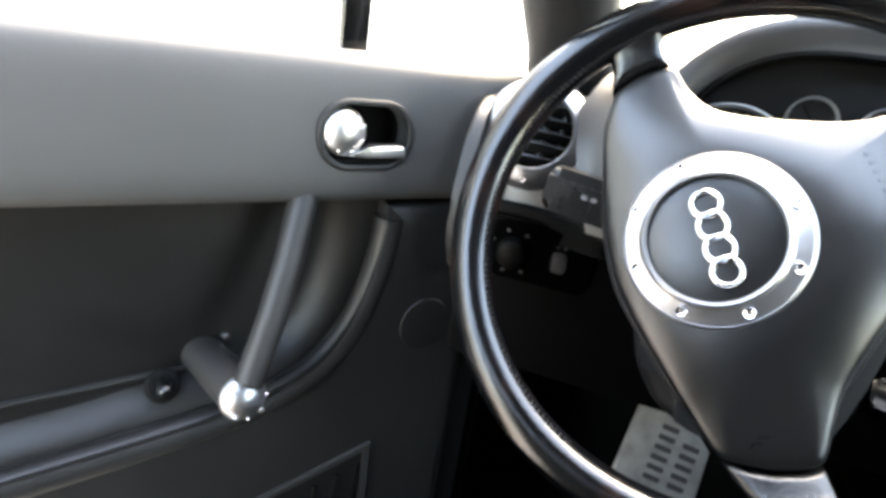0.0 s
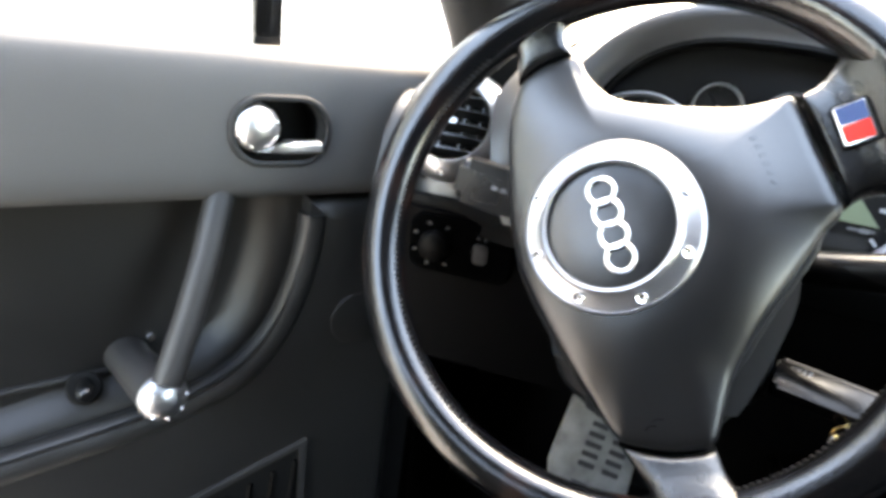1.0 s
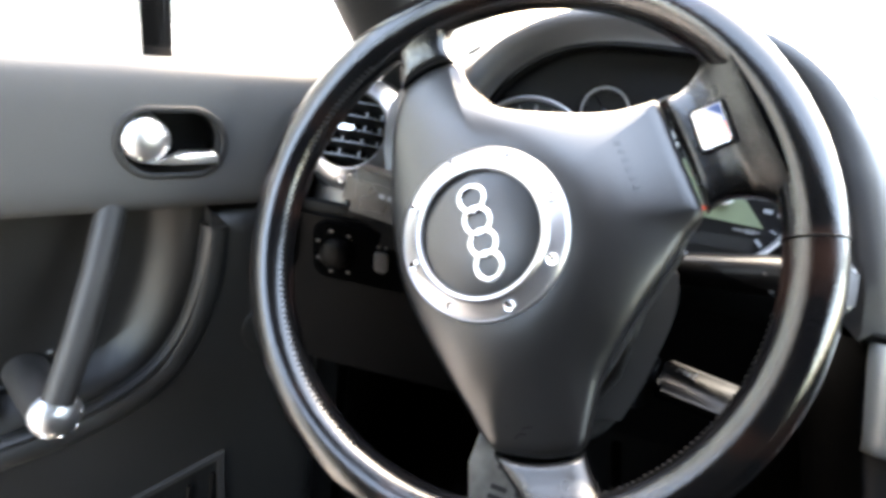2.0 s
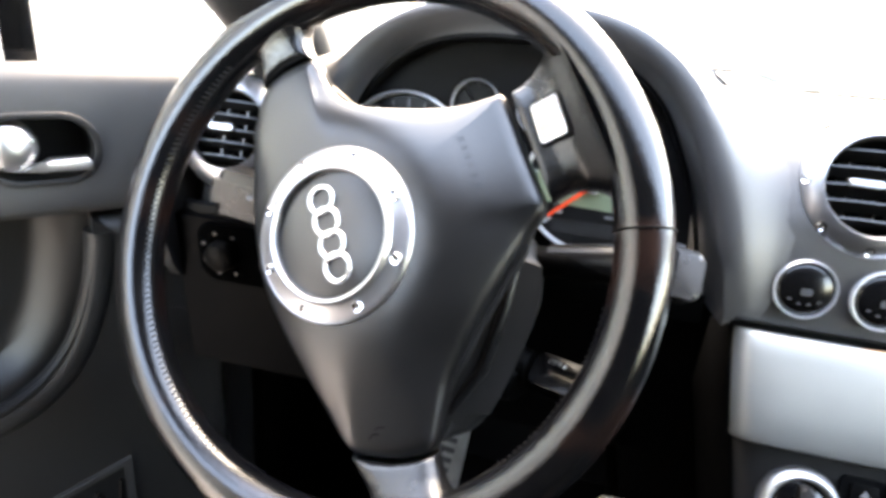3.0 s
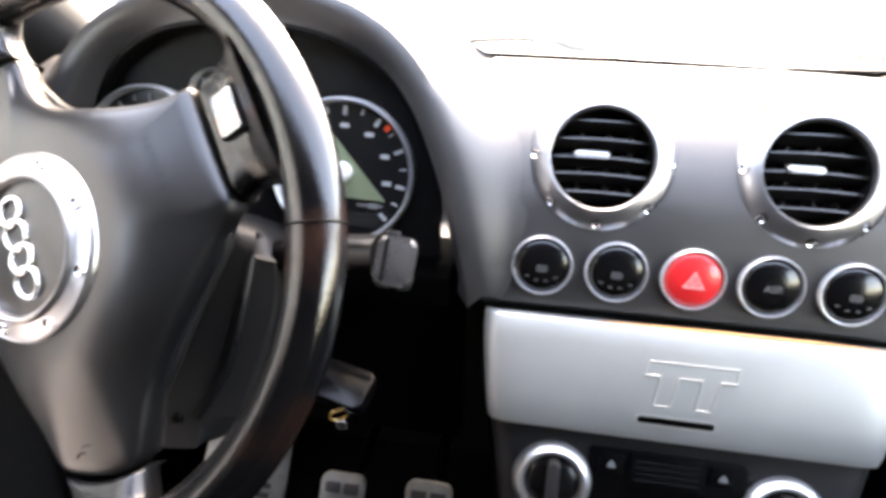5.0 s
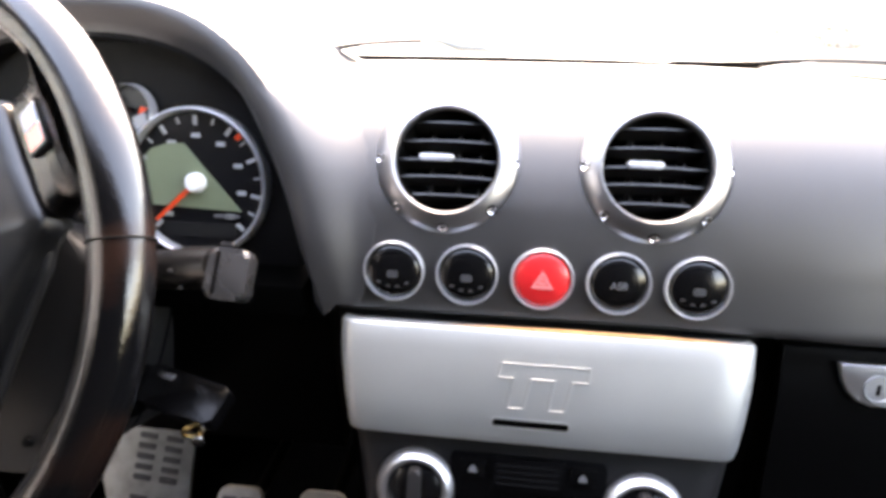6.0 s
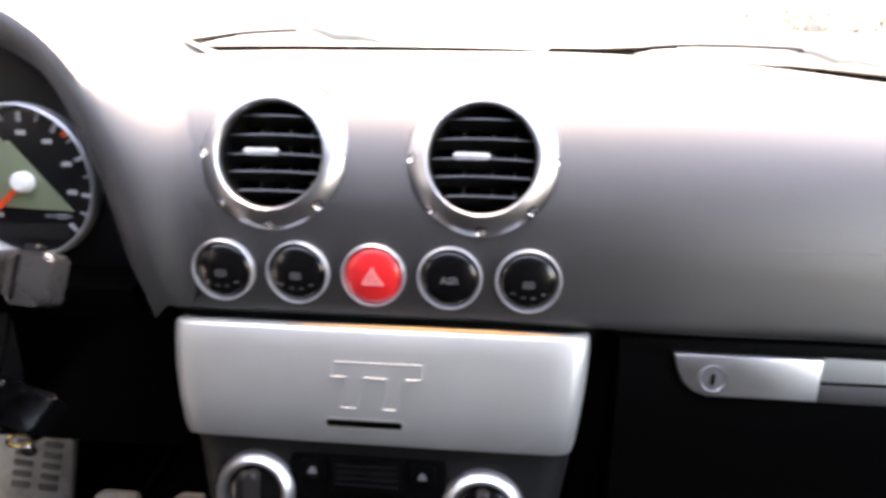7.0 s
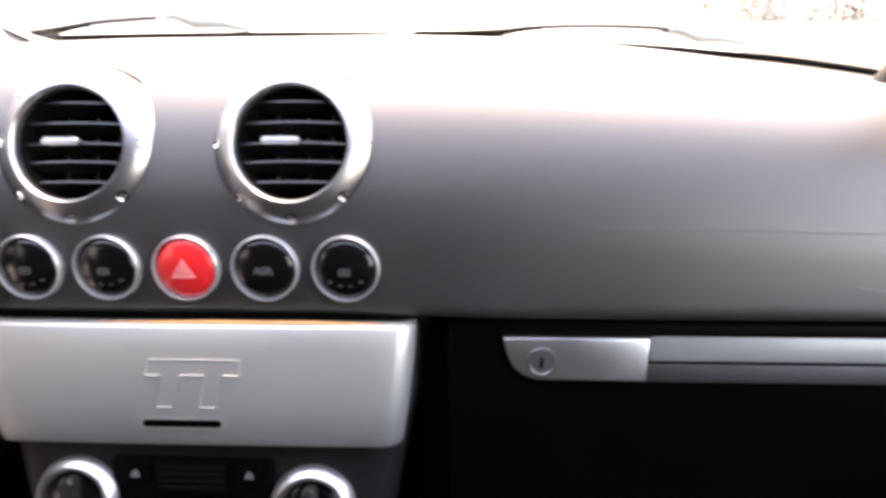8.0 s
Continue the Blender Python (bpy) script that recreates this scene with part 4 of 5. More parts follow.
# ---- push buttons ----
def button(x, mat, label, symbol):
    t = thing("push_button", FACE(x, 0.5725, 0.7800, 10), label, "button", "round dashboard buttons")
    part("bezel", lathe([(0.0182, -0.004), (0.0182, 0.0006), (0.0185, 0.0012), (0.0190, 0.0013), (0.0194, 0.0008), (0.0196, -0.0004), (0.0196, -0.010)], 64), RINGSILVER, t, "aluminium bezel")
    part("cap", lathe([(0, 0.0034), (0.005, 0.0032), (0.010, 0.0024), (0.0145, 0.0012), (0.0169, 0.0), (0.0178, -0.0018), (0.0183, -0.004)], 48), mat, t)
    if symbol == "triangle":
        tri = [(0, 0.0066), (-0.0068, -0.0048), (0.0068, -0.0048)]
        part("symbol", frame_plate(tri, [(x * 0.62, y * 0.62) for x, y in tri], 0.0024, 0.0036), PINKPRINT, t, "triangle outline")
        part("symbol", frame_plate([(x * 0.42, y * 0.42) for x, y in tri], [(x * 0.2, y * 0.2) for x, y in tri], 0.0024, 0.0039), PINKPRINT, t)
    elif symbol == "ASR":
        curve = bpy.data.curves.new("letters", "FONT")
        curve.body, curve.size, curve.align_x, curve.align_y, curve.extrude = "ASR", 0.0062, "CENTER", "CENTER", 0.0003
        holder = bpy.data.objects.new("letters", curve)
        bm = bmesh.new()
        bm.from_mesh(bpy.data.meshes.new_from_object(holder))
        part("letters", move(bm, pose(0, -0.0005, 0.0034)), GREYPRINT, t, "grey letters")
        bpy.data.objects.remove(holder)
    else:
        part("symbol", move(prism(rounded(0.007, 0.0045, 0.0012), 0.0020, 0.0037), pose(0, -0.001, 0)), DIMPRINT, t)
        for k in range(4):
            part("print", move(prism(rounded(0.0025, 0.0012, 0.0004), 0.0008, 0.0026), pose(-0.009 + 0.006 * k, -0.0095 + 0.0012 * ((k - 1.5) ** 2), 0)), DIMPRINT, t)
    return t


for k, x in enumerate((0.2735, 0.3205, 0.3675, 0.4140, 0.4610)):
    button(x, RED if k == 2 else GLOSSBLACK, "red hazard-light button with an aluminium bezel" if k == 2 else "glossy black round button with an aluminium bezel", ("bar", "bar", "triangle", "ASR", "bar")[k])


# ---- centre stack ----
def stack():
    t = thing("centre_console", FACE(0.3725, 0.555, 0.715, 21), "charcoal centre console with climate controls", "console", kind="structure")
    rows = []
    for y in np.linspace(0.036, -0.34, 18):
        h = 0.1325 - 0.055 * max(0, -y - 0.0) / 0.1 * 0.35
        k = h - 0.004
        rows.append([(-h, y, -0.12), (-h, y, -0.012), (-h + 0.003, y, -0.005), (-h + 0.010, y, 0.0)] + [(x, y, 0.002 * (1 - (x / h) ** 2)) for x in np.linspace(-h + 0.02, k - 0.02, 9)] + [(k - 0.010, y, 0.0), (k - 0.003, y, -0.005), (k, y, -0.012), (k, y, -0.12)])
    part("body", move(loft(rows), pose(0, 0, -0.004)), CONSOLEGREY, t)
    # dark sheet over the console plastic, standing for deep shade
    part("side_shade", move(loft([[(r[0][0] - 0.0015, r[0][1], z) for z in (-0.12, -0.060, -0.010, -0.006)] for r in rows]), pose(0, 0, -0.004)), DARK, t, "black sheet for the shade on the console's side")
    return t


CONSOLE = stack()


def radio_cover():
    m = FACE(0.3725, 0.555, 0.715, 21)
    t = thing("radio_cover", m, "matt silver flap over the radio with engraved outline", "radio cover")
    rows = []
    for y, hx, dz in ((0.0345, 0.1290, -0.010), (0.0352, 0.1325, -0.001), (0.0350, 0.1335, 0.0040), (0.0340, 0.1338, 0.0064), (0.0320, 0.1340, 0.0075), (0.0200, 0.1335, 0.0088), (0.0050, 0.1320, 0.0100), (-0.0150, 0.1295, 0.0095), (-0.0320, 0.1270, 0.0075), (-0.0375, 0.1260, 0.0050), (-0.0392, 0.1245, 0.0), (-0.0392, 0.1220, -0.010)):
        rx = hx - 0.0062
        rows.append([(-hx, y, dz - 0.016), (-hx + 0.001, y, dz - 0.008), (-hx + 0.005, y, dz - 0.002)] + [(x, y, dz + 0.0015 * (1 - (x / hx) ** 2)) for x in np.linspace(-hx + 0.011, rx - 0.011, 17)] + [(rx - 0.005, y, dz - 0.002), (rx - 0.001, y, dz - 0.008), (rx, y, dz - 0.016)])
    part("flap", loft(rows), ALUMATT, t)
    # the orange reflection, built as a thin coloured line
    part("edge_glint", tube([(x, 0.0352, 0.0042 + 0.0015 * (1 - (x / 0.133) ** 2)) for x in np.linspace(-0.060, 0.110, 14)], 0.0012, 8, radii=[0.0002 + 0.0013 * min(1, k / 5, (13 - k) / 3) for k in range(14)]), AMBER, t, "orange reflection painted along the top edge")
    flap_z = lambda y: float(np.interp(y, [-0.03, -0.015, 0.005, 0.02], [0.0088, 0.0109, 0.0114, 0.0100]))
    shape = [(-0.0265, 0.0140), (0.0270, 0.0140), (0.0265, 0.0050), (0.0170, 0.0050), (0.0125, -0.0140), (0.0030, -0.0140), (0.0060, 0.0050), (-0.0080, 0.0050), (-0.0125, -0.0140), (-0.0225, -0.0140), (-0.0195, 0.0050), (-0.0290, 0.0050)]
    for a, b in zip(shape, shape[1:] + shape[:1]):
        part("engraving", tube([(a[0], a[1], flap_z(a[1])), (b[0], b[1], flap_z(b[1]))], 0.0008, 6), ALUMATT, t)
    part("slot", prism(rounded(0.0470, 0.0045, 0.0020), 0.0085, 0.0106), VOID, t, "black pull slot", m=pose(-0.0075, -0.0235, 0))
    part("slot_rim", frame_plate(rounded(0.0490, 0.0062, 0.0029), rounded(0.0470, 0.0045, 0.0020), 0.0085, 0.0107), ALUMATT, t, m=pose(-0.0075, -0.0235, 0))
    return t


radio_cover()


def climate_knob(x, y):
    m = pose(x, y, -0.004)
    k = part("climate_knob", move(lathe([(0, 0.007), (0.015, 0.0065), (0.0178, 0.004), (0.0180, 0)], 40), m), GLOSSBLACK, CONSOLE, "black climate knob with a wide chrome ring")
    part("knob_ring", move(lathe([(0.0180, -0.001), (0.0180, 0.006), (0.0190, 0.0085), (0.0215, 0.0090), (0.0245, 0.0065), (0.0262, 0.002), (0.0265, -0.003)], 64), m), ALU, k, "chrome ring")
    part("grip", move(prism(rounded(0.008, 0.032, 0.003), 0.005, 0.0150, 0.002), m), MIDDARK, k)


climate_knob(-0.0790, -0.0750)
climate_knob(0.0660, -0.0780)


def climate_panel():
    m = pose(-0.007, -0.068, -0.0025)
    p = part("climate_panel", move(prism(rounded(0.100, 0.040, 0.004), -0.004, 0.0015, 0.001), m), DARK, CONSOLE, "black climate display between the knobs")
    part("screen", move(prism(rounded(0.046, 0.022, 0.002), 0.0015, 0.0035, 0.0006), m @ pose(0, 0.008, 0)), DARK, p)
    for y in (0.014, 0.010, 0.006, 0.002):
        part("slot", move(box(-0.020, 0.020, y - 0.0008, y + 0.0008, 0.0034, 0.0039), m), MATBLACK, p)
    for s in (-1, 1):
        part("key", move(prism(rounded(0.016, 0.012, 0.002), 0.0015, 0.003, 0.0006), m @ pose(0.035 * s, 0.010, 0)), DARK, p)
        part("symbol", move(prism([(-0.0035, -0.003), (0.0035, -0.003), (0.0025, 0.0005), (0, 0.003), (-0.0025, 0.0005)], 0.0036, 0.0043), m @ pose(0.035 * s, 0.010, 0) @ Matrix.Scale(0.8, 4)), GREYPRINT, p)


climate_panel()


# ---- glovebox ----
def glovebox():
    t = thing("glovebox", pose(0.76, 0.585, 0.68), "charcoal glovebox lid with silver handle strip", "glovebox")
    inv = t.matrix_world.inverted()
    rows = []
    for x in np.linspace(0.520, 0.95, 20):
        rows.append([(x, y, z) for y, z in spline([(0.600, 0.7430), (0.582, 0.7430), (0.5775, 0.7400), (0.5750, 0.7300), (0.5690, 0.7080), (0.5600, 0.6500), (0.5450, 0.5700), (0.5500, 0.5000)], 3)])
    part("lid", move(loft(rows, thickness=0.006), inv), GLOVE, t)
    f = FACE(0.5955, 0.5715, 0.7225, 15)
    out = [(-0.0435, 0.0130), (0.0430, 0.0130), (0.0415, -0.0135), (-0.023, -0.0135), (-0.031, -0.0110), (-0.037, -0.006), (-0.0405, 0.002)]
    h = part("handle", move(prism(out, -0.004, 0.004, 0.0015), inv @ f), ALU, t, "satin metal handle plate")
    part("lock", move(lathe([(0, 0.0046), (0.0070, 0.0046), (0.0074, 0.0052), (0.0086, 0.0052), (0.0090, 0.0035)], 32), inv @ f @ pose(-0.0205, -0.002, 0)), VENTALU, h, "round key lock")
    part("keyhole", move(prism(rounded(0.0022, 0.0070, 0.001), 0.0044, 0.0050), inv @ f @ pose(-0.0205, -0.002, 0, 0, 0, -6)), MATBLACK, h)
    g = FACE(0.790, 0.5745, 0.7255, 15)
    part("strip", move(prism([(-0.150, 0.0095), (0.160, 0.0095), (0.160, -0.0060), (-0.150, -0.0060)], -0.003, 0.0015, 0.0008), inv @ g), ALUMATT, t, "silver trim strip")
    part("ledge", move(prism([(-0.152, -0.0075), (0.160, -0.0075), (0.160, -0.0190), (-0.152, -0.0190)], -0.003, 0.0020, 0.001), inv @ g), SOFT, t)
    return t


glovebox()
# added filler block that keeps the seam above the flap dark
solid("seam_filler", box(0.236, 0.504, 0.5790, 0.600, 0.7405, 0.7480), MATBLACK, "black filler in the dark seam between dashboard and console", "seal", kind="structure")
# solid black block, standing for the shade inside this gap
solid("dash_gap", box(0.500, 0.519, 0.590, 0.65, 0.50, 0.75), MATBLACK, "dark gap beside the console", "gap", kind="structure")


# ---- pedals ----
def plate_pedal(m, w, h, cols, rows, label):
    t = thing("pedal", m, label, "pedal", "pedals")
    part("plate", prism(rounded(w, h, 0.008), -0.004, 0.004, 0.002), PEDAL, t, "worn aluminium plate")
    for i in range(cols):
        for j in range(rows):
            part("rubber_stud", prism(rounded(w * 0.34, h * 0.42 / rows, 0.001), 0.003, 0.0055, 0.0008), RUBBER, t, m=pose((i - (cols - 1) / 2) * w * 0.42, (j - (rows - 1) / 2) * h * 0.86 / rows, 0))
    part("arm", tube([(0, 0, -0.004), (0, 0.01, -0.05), (0, 0.06, -0.13)], 0.006, 10), DARK, t)
    return t




def brake_pedal():
    t = thing("pedal", pose(0.0198, 0.6432, 0.5101, 69.6, 0, 10.5) @ pose(0, 0, 0, 0, 0, -12), "large worn aluminium pedal plate with black slots", "pedal", "pedals")
    part("plate", prism([(-0.047, 0.066), (0.002, 0.066), (0.030, 0.045), (0.035, -0.020), (0.034, -0.080), (-0.020, -0.086), (-0.048, -0.009)], -0.006, 0.002, 0.0015), PEDAL, t, "worn aluminium plate")
    for col, top in ((-0.0123, 6), (0.0123, 5)):
        for k in range(-8, top):
            if k not in (-1,):
                part("rubber_bar", prism(rounded(0.0165, 0.0052, 0.0012), 0.0012, 0.0030, 0.0006), RUBBER, t, m=pose(col, 0.0103 * k, 0))
    part("arm", tube([(0, 0, -0.004), (0, 0.01, -0.05), (0, 0.06, -0.13)], 0.006, 10), DARK, t)


brake_pedal()
plate_pedal(pose(0.118, 0.612, 0.512, 58), 0.040, 0.045, 2, 2, "small aluminium pedal with rubber studs in the footwell")
plate_pedal(pose(0.199, 0.600, 0.528, 58), 0.040, 0.045, 2, 2, "small aluminium pedal with rubber studs in the footwell")


# ---- light switch ----
def light_switch():
    t = thing("light_switch", FACE(-0.136, 0.5862, 0.7265, -6), "black rotary light switch with grey markings", "switch")
    part("plate", prism(rounded(0.090, 0.052, 0.012), -0.01, 0.003, 0.002), VOID, t)
    part("rotary_knob", lathe([(0, 0.014), (0.010, 0.014), (0.0125, 0.012), (0.0135, 0.003)], 32), DARK, t, m=pose(-0.022, 0, 0))
    for k in range(6):
        a = radians(60 + 48 * k)
        part("print", prism(rounded(0.0035, 0.0025, 0.0006), 0.003, 0.0036), MIDDARK, t, m=pose(-0.022 + 0.0195 * math.cos(a), 0.0195 * math.sin(a), 0))
    part("dimmer", prism(rounded(0.012, 0.018, 0.003), 0.003, 0.006, 0.001), MIDDARK, t, m=pose(0.018, 0, 0))
    part("print", prism(rounded(0.004, 0.008, 0.001), 0.006, 0.0066), MIDDARK, t, m=pose(0.018, 0.001, 0))
    for k in range(2):
        part("print", prism(rounded(0.0025, 0.0025, 0.0006), 0.003, 0.0036), MIDDARK, t, m=pose(0.015 + 0.006 * k, 0.013, 0))
    return t


light_switch()


# ---- ignition key ----
def key():
    t = thing("ignition_key", pose(0.1300, 0.5350, 0.7000, 27, 4, -14), "black folding car key in the ignition", "key")
    part("fob", prism(rounded(0.064, 0.027, 0.004), -0.0055, 0.0055, 0.0022), KEYBLACK, t, "glossy black key head", m=pose(0.01, 0, 0))
    for k in range(4):
        part("print", prism(rounded(0.0018, 0.0045, 0.0005), 0.005, 0.0055), WHITEPRINT, t, m=pose(-0.012 + 0.0036 * k, 0.008, 0, 0, 0, -20))
    part("barrel", lathe([(0, 0.02), (0.012, 0.02), (0.014, 0.0), (0.014, -0.03)], 24), DARK, t, m=pose(-0.045, 0, 0, 0, 90, 0))
    part("key_ring", lathe([(0.0065 + 0.0012 * math.cos(b), 0.0012 * math.sin(b)) for b in (2 * math.pi * w / 8 for w in range(8))], 28, closed=True), BRASS, t, "small brass ring", m=pose(0.026, -0.016, -0.008, 90, 0, 40))
    part("charm", prism(rounded(0.007, 0.010, 0.002), -0.0015, 0.0015, 0.0007), CHROME, t, m=pose(0.026, -0.018, -0.019, 80, 0, 30))
    return t


key()


# ---- driver's door, standing open ----
def door():
    M = pose(-0.285, 0.54, 0, 0, 0, 50)
    t = thing("driver_door", M, "grey driver's door standing ajar with aluminium handles", "door")
    UP = Matrix(((1, 0, 0, 0), (0, 0, -1, 0), (0, 1, 0, 0), (0, 0, 0, 1)))  # outline (u, z) seen from the cabin, local z towards the cabin
    us = np.linspace(-0.75, 0.165, 60)
    prof = spline([(0.060, 0.845), (0.040, 0.850), (0.0335, 0.862), (0.0255, 0.8685), (0.0170, 0.8680), (0.0095, 0.8625), (0.0045, 0.853), (0.001, 0.830), (-0.002, 0.780), (-0.001, 0.762), (0.003, 0.7535), (0.012, 0.7505), (0.060, 0.7500)], 3)
    rows = []
    for u in us:
        d = 0.004 * max(0, u / 0.16) ** 2 - 0.004 * max(0, -u / 0.75)
        rows.append([(u, y, z - d * max(0, (z - 0.75) / 0.12)) for y, z in prof])
    bm = loft(rows, closed_rows=True)
    bm.verts.ensure_lookup_table()
    n = len(prof)
    bm.faces.new(bm.verts[:n])
    bm.faces.new(bm.verts[-n:])
    up = part("upper_panel", bm, DOORTRIM, t, "soft grey upper trim")
    cut = move(prism(rounded(0.073, 0.047, 0.0225, 10), -0.03, 0.03), M @ pose(0.002, 0, 0.8065) @ UP)
    bpy.context.view_layer.update()
    carve(up, [cut])
    # handle
    h = part("handle_bezel", move(frame_plate(rounded(0.084, 0.057, 0.0275, 10), rounded(0.073, 0.047, 0.0225, 10), -0.006, 0.0035, 0.0015), pose(0.002, -0.0005, 0.8065) @ UP), MIDDARK, t, "dark oval bezel")
    part("cup", move(loft([[(x * s, y * s, z) for x, y in rounded(0.0745, 0.0485, 0.0230, 10)] for s, z in ((1, 0.0), (0.99, -0.015), (0.9, -0.024), (0.4, -0.026), (0.02, -0.026))], closed_rows=True), pose(0.002, 0, 0.8065) @ UP), MATBLACK, h, "black recess")
    kn = part("handle_dome", move(lathe([(0, 0.014), (0.006, 0.0132), (0.012, 0.0105), (0.0170, 0.0058), (0.0188, 0.0), (0.0188, -0.02)], 48), pose(-0.0175, 0.002, 0.8085) @ UP), ALU, t, "aluminium dome with rivets")
    for q in range(8):
        a = radians(22 + 45 * q)
        part("rivet", lathe([(0, 0.0022), (0.0011, 0.0018), (0.0016, 0.0)], 12), CHROME, kn, m=pose(-0.0175, 0.002, 0.8085) @ UP @ pose(0.0150 * math.cos(a), 0.0150 * math.sin(a), 0.0068))
    part("lever", move(prism([(-0.020, -0.0050), (0.0, -0.0060), (0.034, -0.0065), (0.0345, -0.0010), (0.032, 0.0035), (0.006, 0.0030), (0.001, 0.0)], -0.004, 0.008, 0.0025), pose(0.001, 0.0, 0.7960) @ UP), ALU, t, "aluminium release lever")
    # recess and lower panel
    swoop = spline([(-0.75, 0.480), (-0.45, 0.520), (-0.26, 0.545), (-0.187, 0.5545), (-0.111, 0.566), (-0.064, 0.580), (-0.025, 0.602), (0.004, 0.640), (0.022, 0.690), (0.029, 0.730), (0.030, 0.7490)], 5)
    low = [(0.140, 0.7490), (0.138, 0.22), (-0.75, 0.22)]
    part("lower_panel", move(prism(swoop + low, -0.055, 0.0, 0.022, 7), UP), DOORLOW, t, "dark grey lower trim with a swept edge")
    # dark block in place of the dash's shade on this end
    part("end_shade", box(0.125, 0.165, 0.012, 0.055, 0.22, 0.7490, 0.004), MATBLACK, t, "black strip standing for shade on the door's hinge end")
    # bead takes the lit copy, so its highlight is in the colour
    part("swept_bead", tube([(u + 0.007, 0.0105, z - 0.010) for u, z in swoop[:-2]], 0.0135, 18), TRAYLIT, t, "rounded edge of the lower trim, highlight put into its colour")
    # dished recess running down into a narrow tray
    line = np.array(swoop)
    fine = np.linspace(0, len(line) - 1, 1500)
    line = np.stack([np.interp(fine, np.arange(len(line)), line[:, k]) for k in (0, 1)], 1)
    back, tray = [], []
    for u in np.linspace(-0.75, 0.0295, 130):
        zf = float(np.interp(u, line[:, 0], line[:, 1])) - 0.004
        wide = float(np.interp(u, [-0.2, -0.05, 0.03], [0.026, 0.036, 0.055]))
        mid = min(0.7565, zf + wide * 1.05)

        def dish(z):
            d = min(1.0, float(np.min(np.hypot(line[:, 0] - u, line[:, 1] - z))) / wide)
            return (u, 0.020 + 0.020 * d * d * (3 - 2 * d) + 0.006 * (z - zf) / 0.2, z)

        tray.append([dish(zf + (mid - zf) * f) for f in np.linspace(0, 1, 14)])
        back.append([dish(mid + (0.757 - mid) * f) for f in np.linspace(0, 1, 14)])
    # back wall and hinge side take the shaded copy, the tray the lit one
    part("recess_panel", loft(back), DOORSHADE, t, "recessed panel, shade put into its dark colour")
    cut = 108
    part("tray", loft(tray[:cut + 1]), TRAYLIT, t, "rounded tray, light put into its paler grey")
    part("recess_edge", loft(tray[cut:]), DOORSHADE, t)
    bead = lambda u: float(np.interp(u, [-0.75, -0.25, -0.12, -0.09], [0.515, 0.586, 0.594, 0.596]))
    part("tray_bead", tube([(u, 0.040, bead(u)) for u in np.linspace(-0.75, -0.10, 30)], 0.0030, 8), DOORLOW, t)
    # pull handle
    top, bot = Vector((-0.0425, 0.010, 0.7545)), Vector((-0.094, -0.036, 0.618))
    part("pull_bar", tube([top, top.lerp(bot, 0.33) + Vector((0.002, -0.003, 0)), top.lerp(bot, 0.66) + Vector((0.002, -0.003, 0)), bot], 0.0115, 20), MIDDARK, t, "dark round pull bar")
    base = tube([(-0.1135, 0.052, 0.603), (-0.1105, 0.030, 0.6045), (-0.1035, -0.004, 0.6055), (-0.0965, -0.033, 0.6050)], 0.018, 24, radii=[0.0180, 0.0172, 0.0176, 0.0178])
    part("pull_base", base, MIDDARK, t, "dark round foot of the pull bar")
    cm = Matrix.Translation((-0.0955, -0.0355, 0.6045)) @ Vector((0.09, -0.40, 0.02)).to_track_quat("Z", "Y").to_matrix().to_4x4()
    cap = part("pull_cap", move(lathe([(0, 0.0105), (0.006, 0.0098), (0.0115, 0.0075), (0.0158, 0.0035), (0.0188, -0.001), (0.0192, -0.006)], 48), cm), RINGALU, t, "aluminium end cap with rivets")
    for q in range(8):
        a = radians(45 * q)
        part("rivet", lathe([(0, 0.0020), (0.0010, 0.0017), (0.0015, 0.0)], 12), CHROME, cap, m=cm @ pose(0, 0, 0, 0, 0, math.degrees(a)) @ pose(0.0152, 0, 0.0034, 0, 40, 0))
    part("screw", lathe([(0, 0.004), (0.003, 0.0035), (0.004, 0.0)], 16), CHROME, t, m=pose(-0.093, 0.043, 0.618) @ UP)
    part("release_knob", lathe([(0, 0.009), (0.004, 0.0085), (0.0068, 0.005), (0.0072, 0.0), (0.006, -0.012)], 24), GLOSSBLACK, t, "black round knob", m=pose(-0.146, 0.016, 0.592) @ UP)
    part("knob_seat", lathe([(0, 0.0), (0.012, 0.0006), (0.0135, -0.002), (0.0135, -0.012)], 28), MATBLACK, t, m=pose(-0.146, 0.026, 0.590) @ UP @ pose(0, 0, 0, -40))
    part("cover_disc", lathe([(0, 0.002), (0.024, 0.001), (0.0262, 0.0006), (0.027, -0.001)], 48), DOORLOW, t, "round cover disc", m=pose(0.082, 0.0, 0.627) @ UP)
    # pocket grille
    part("pocket_frame", move(frame_plate([(-0.30, 0.40), (0.037, 0.503), (0.037, 0.25), (-0.30, 0.25)], [(-0.29, 0.395), (0.030, 0.494), (0.030, 0.26), (-0.29, 0.26)], -0.002, 0.004, 0.001), UP), MIDDARK, t)
    part("pocket", move(prism([(-0.29, 0.395), (0.030, 0.494), (0.030, 0.26), (-0.29, 0.26)], -0.004, 0.0015), UP), MATBLACK, t, "black speaker grille")
    for k in range(14):
        part("grille_bar", tube([(-0.28 + 0.022 * k, -0.003, 0.28), (-0.26 + 0.022 * k, -0.003, 0.392 + 0.0068 * k)], 0.002, 6), DARK, t)
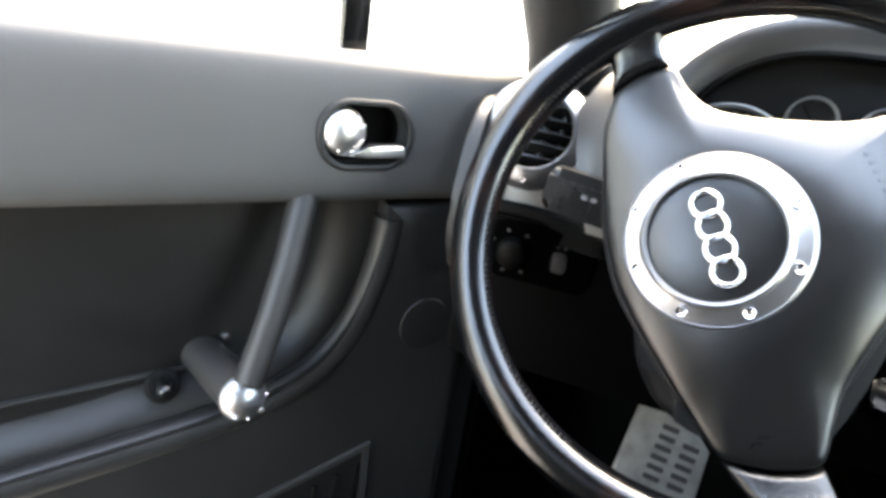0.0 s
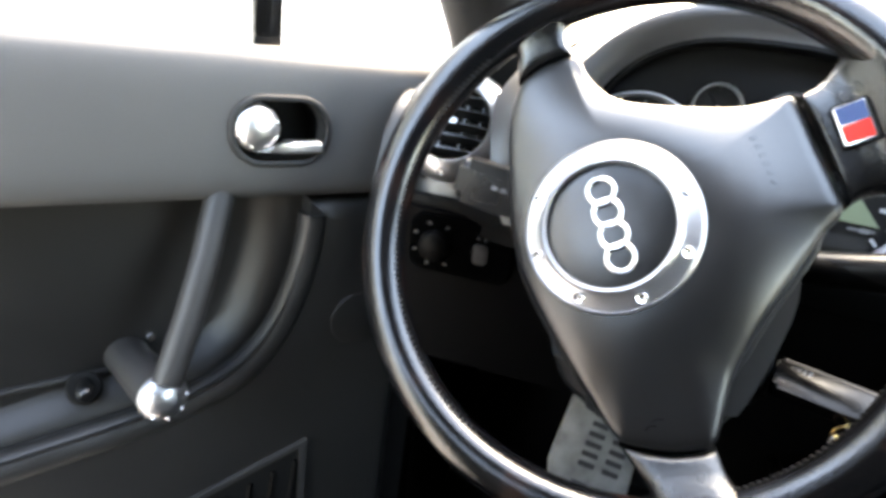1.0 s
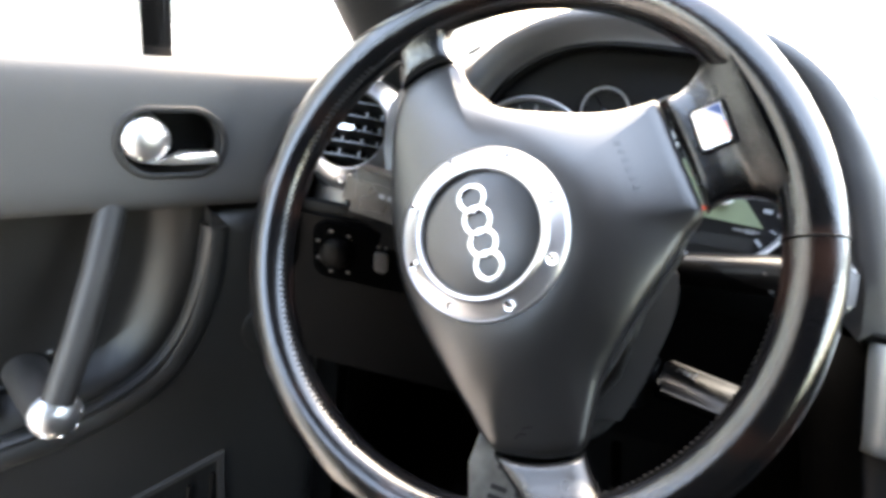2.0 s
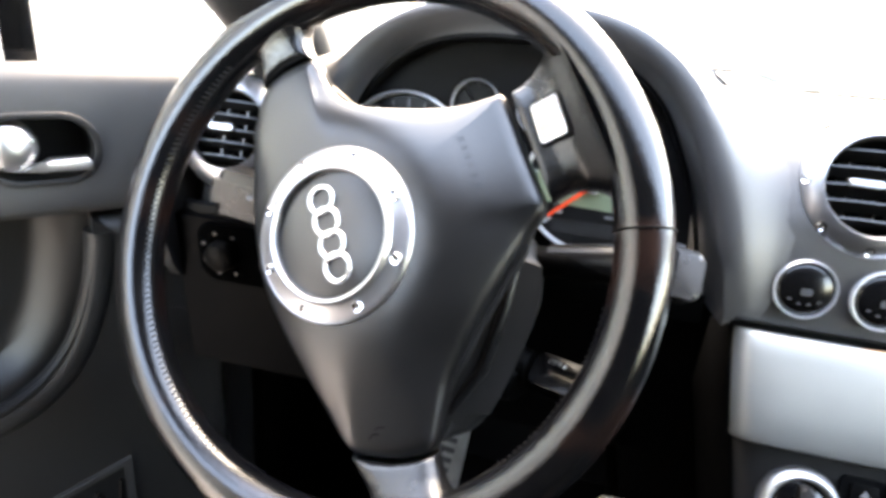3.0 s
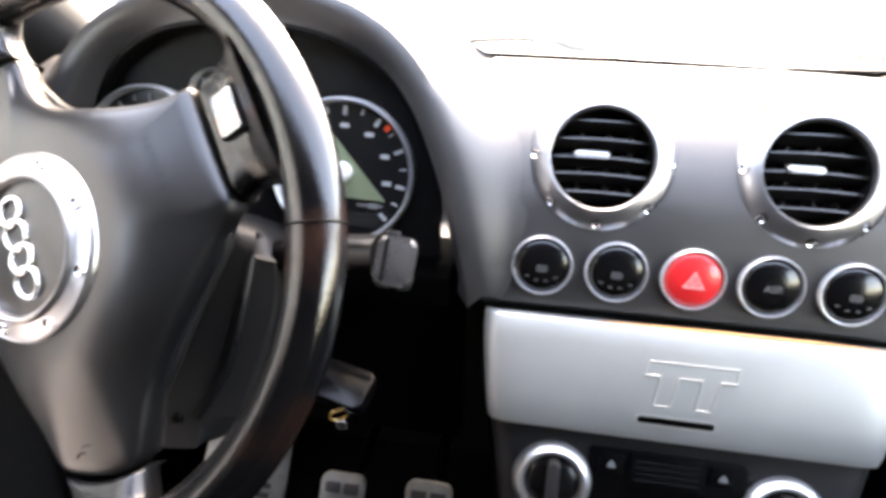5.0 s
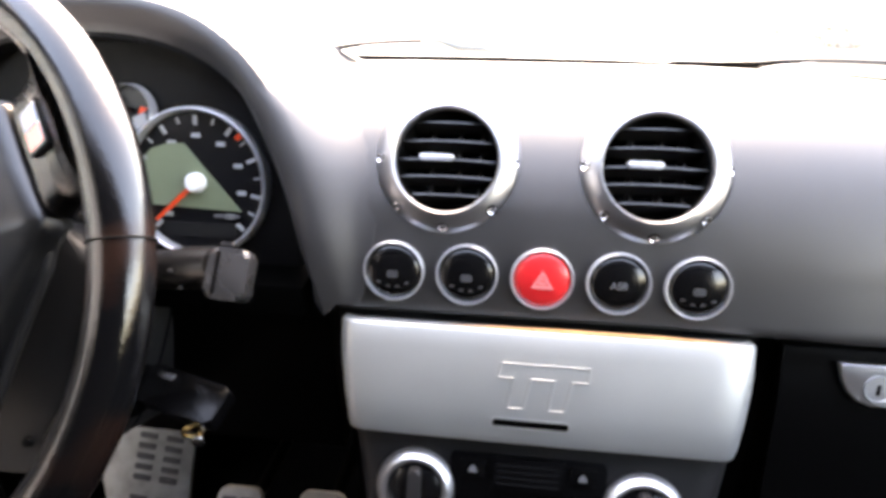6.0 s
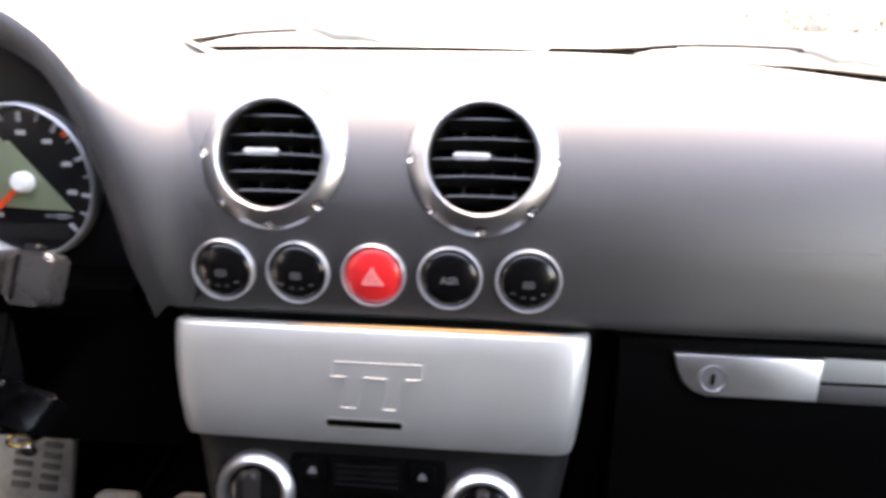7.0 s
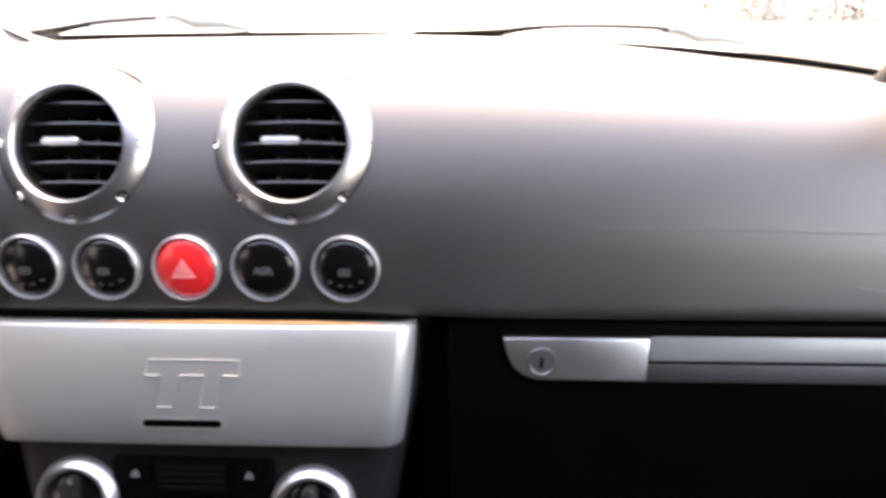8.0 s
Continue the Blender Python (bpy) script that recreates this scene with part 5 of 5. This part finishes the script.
    # glass and its black guide
    part("guide_bar", move(box(-0.011, 0.013, 0.034, 0.046, 0.862, 1.16, 0.003), pose(0, 0, 0)), GLOSSBLACK, t, "black upright window guide")
    g = part("pane", move(box(-0.74, -0.012, 0.040, 0.043, 0.862, 1.15), pose(0, 0, 0)), GLASS, t, "clear side glass")
    g.visible_shadow = False
    part("outer_skin", move(box(-0.76, 0.165, 0.060, 0.080, 0.22, 0.86, 0.01), pose(0, 0, 0)), PAINT, t, "silver outer skin")
    return t


door()


# ---- wipers ----
def wiper(line, foot, tip):
    """A blade along the foot of the glass, its arm running into a pale pivot housing."""
    t = thing("wiper", pose(*foot), "black windscreen wiper with pale grey pivot housing", "wiper", "windscreen wipers")
    inv = t.matrix_world.inverted()
    pts = [Vector((p[0], 0.830, p[1])) for p in spline([(x, z) for x, y, z in line], 5)]
    n = len(pts)
    part("blade", move(tube(pts[:n // 2 + 2], 0.002, 8, radii=[0.0016 + 0.0022 * math.sin(math.pi * min(1, (k + 0.6) / (n * 0.45))) for k in range(n // 2 + 2)]), inv), VOID, t, "black rubber blade")
    part("arm", move(tube([p + Vector((0, 0.004, 0.0012)) for p in pts[n // 5:]], 0.0025, 8), inv), WIPERGREY, t, "grey wiper arm")
    F = Vector(foot)
    part("pivot_housing", move(tube([F + Vector((-0.030, 0.004, 0.004)), F + Vector((-0.018, 0.004, 0.006)), F, F + Vector((0.022, 0.004, -0.001)), F + Vector((0.045, 0.004, -0.006)), Vector(tip)], 0.006, 12, radii=[0.002, 0.006, 0.0075, 0.006, 0.0035, 0.0015]), inv), ALUMATT, t, "pale pivot housing")
    part("pivot_cap", move(lathe([(0, 0.002), (0.0015, 0.0015), (0.0022, 0.0)], 16), inv @ pose(F.x, F.y - 0.004, F.z + 0.004, 60)), WIPERGREY, t)
    return t


wiper([(0.111, 0, 0.8852), (0.142, 0, 0.8874), (0.170, 0, 0.8912), (0.198, 0, 0.8950), (0.230, 0, 0.8972), (0.252, 0, 0.8980)], (0.2877, 0.833, 0.8945), (0.322, 0.835, 0.8885))
wiper([(0.482, 0, 0.8843), (0.523, 0, 0.8826), (0.558, 0, 0.8839), (0.587, 0, 0.8864), (0.631, 0, 0.8872), (0.684, 0, 0.8856), (0.704, 0, 0.8837)], (0.7288, 0.833, 0.8780), (0.7760, 0.835, 0.8650))
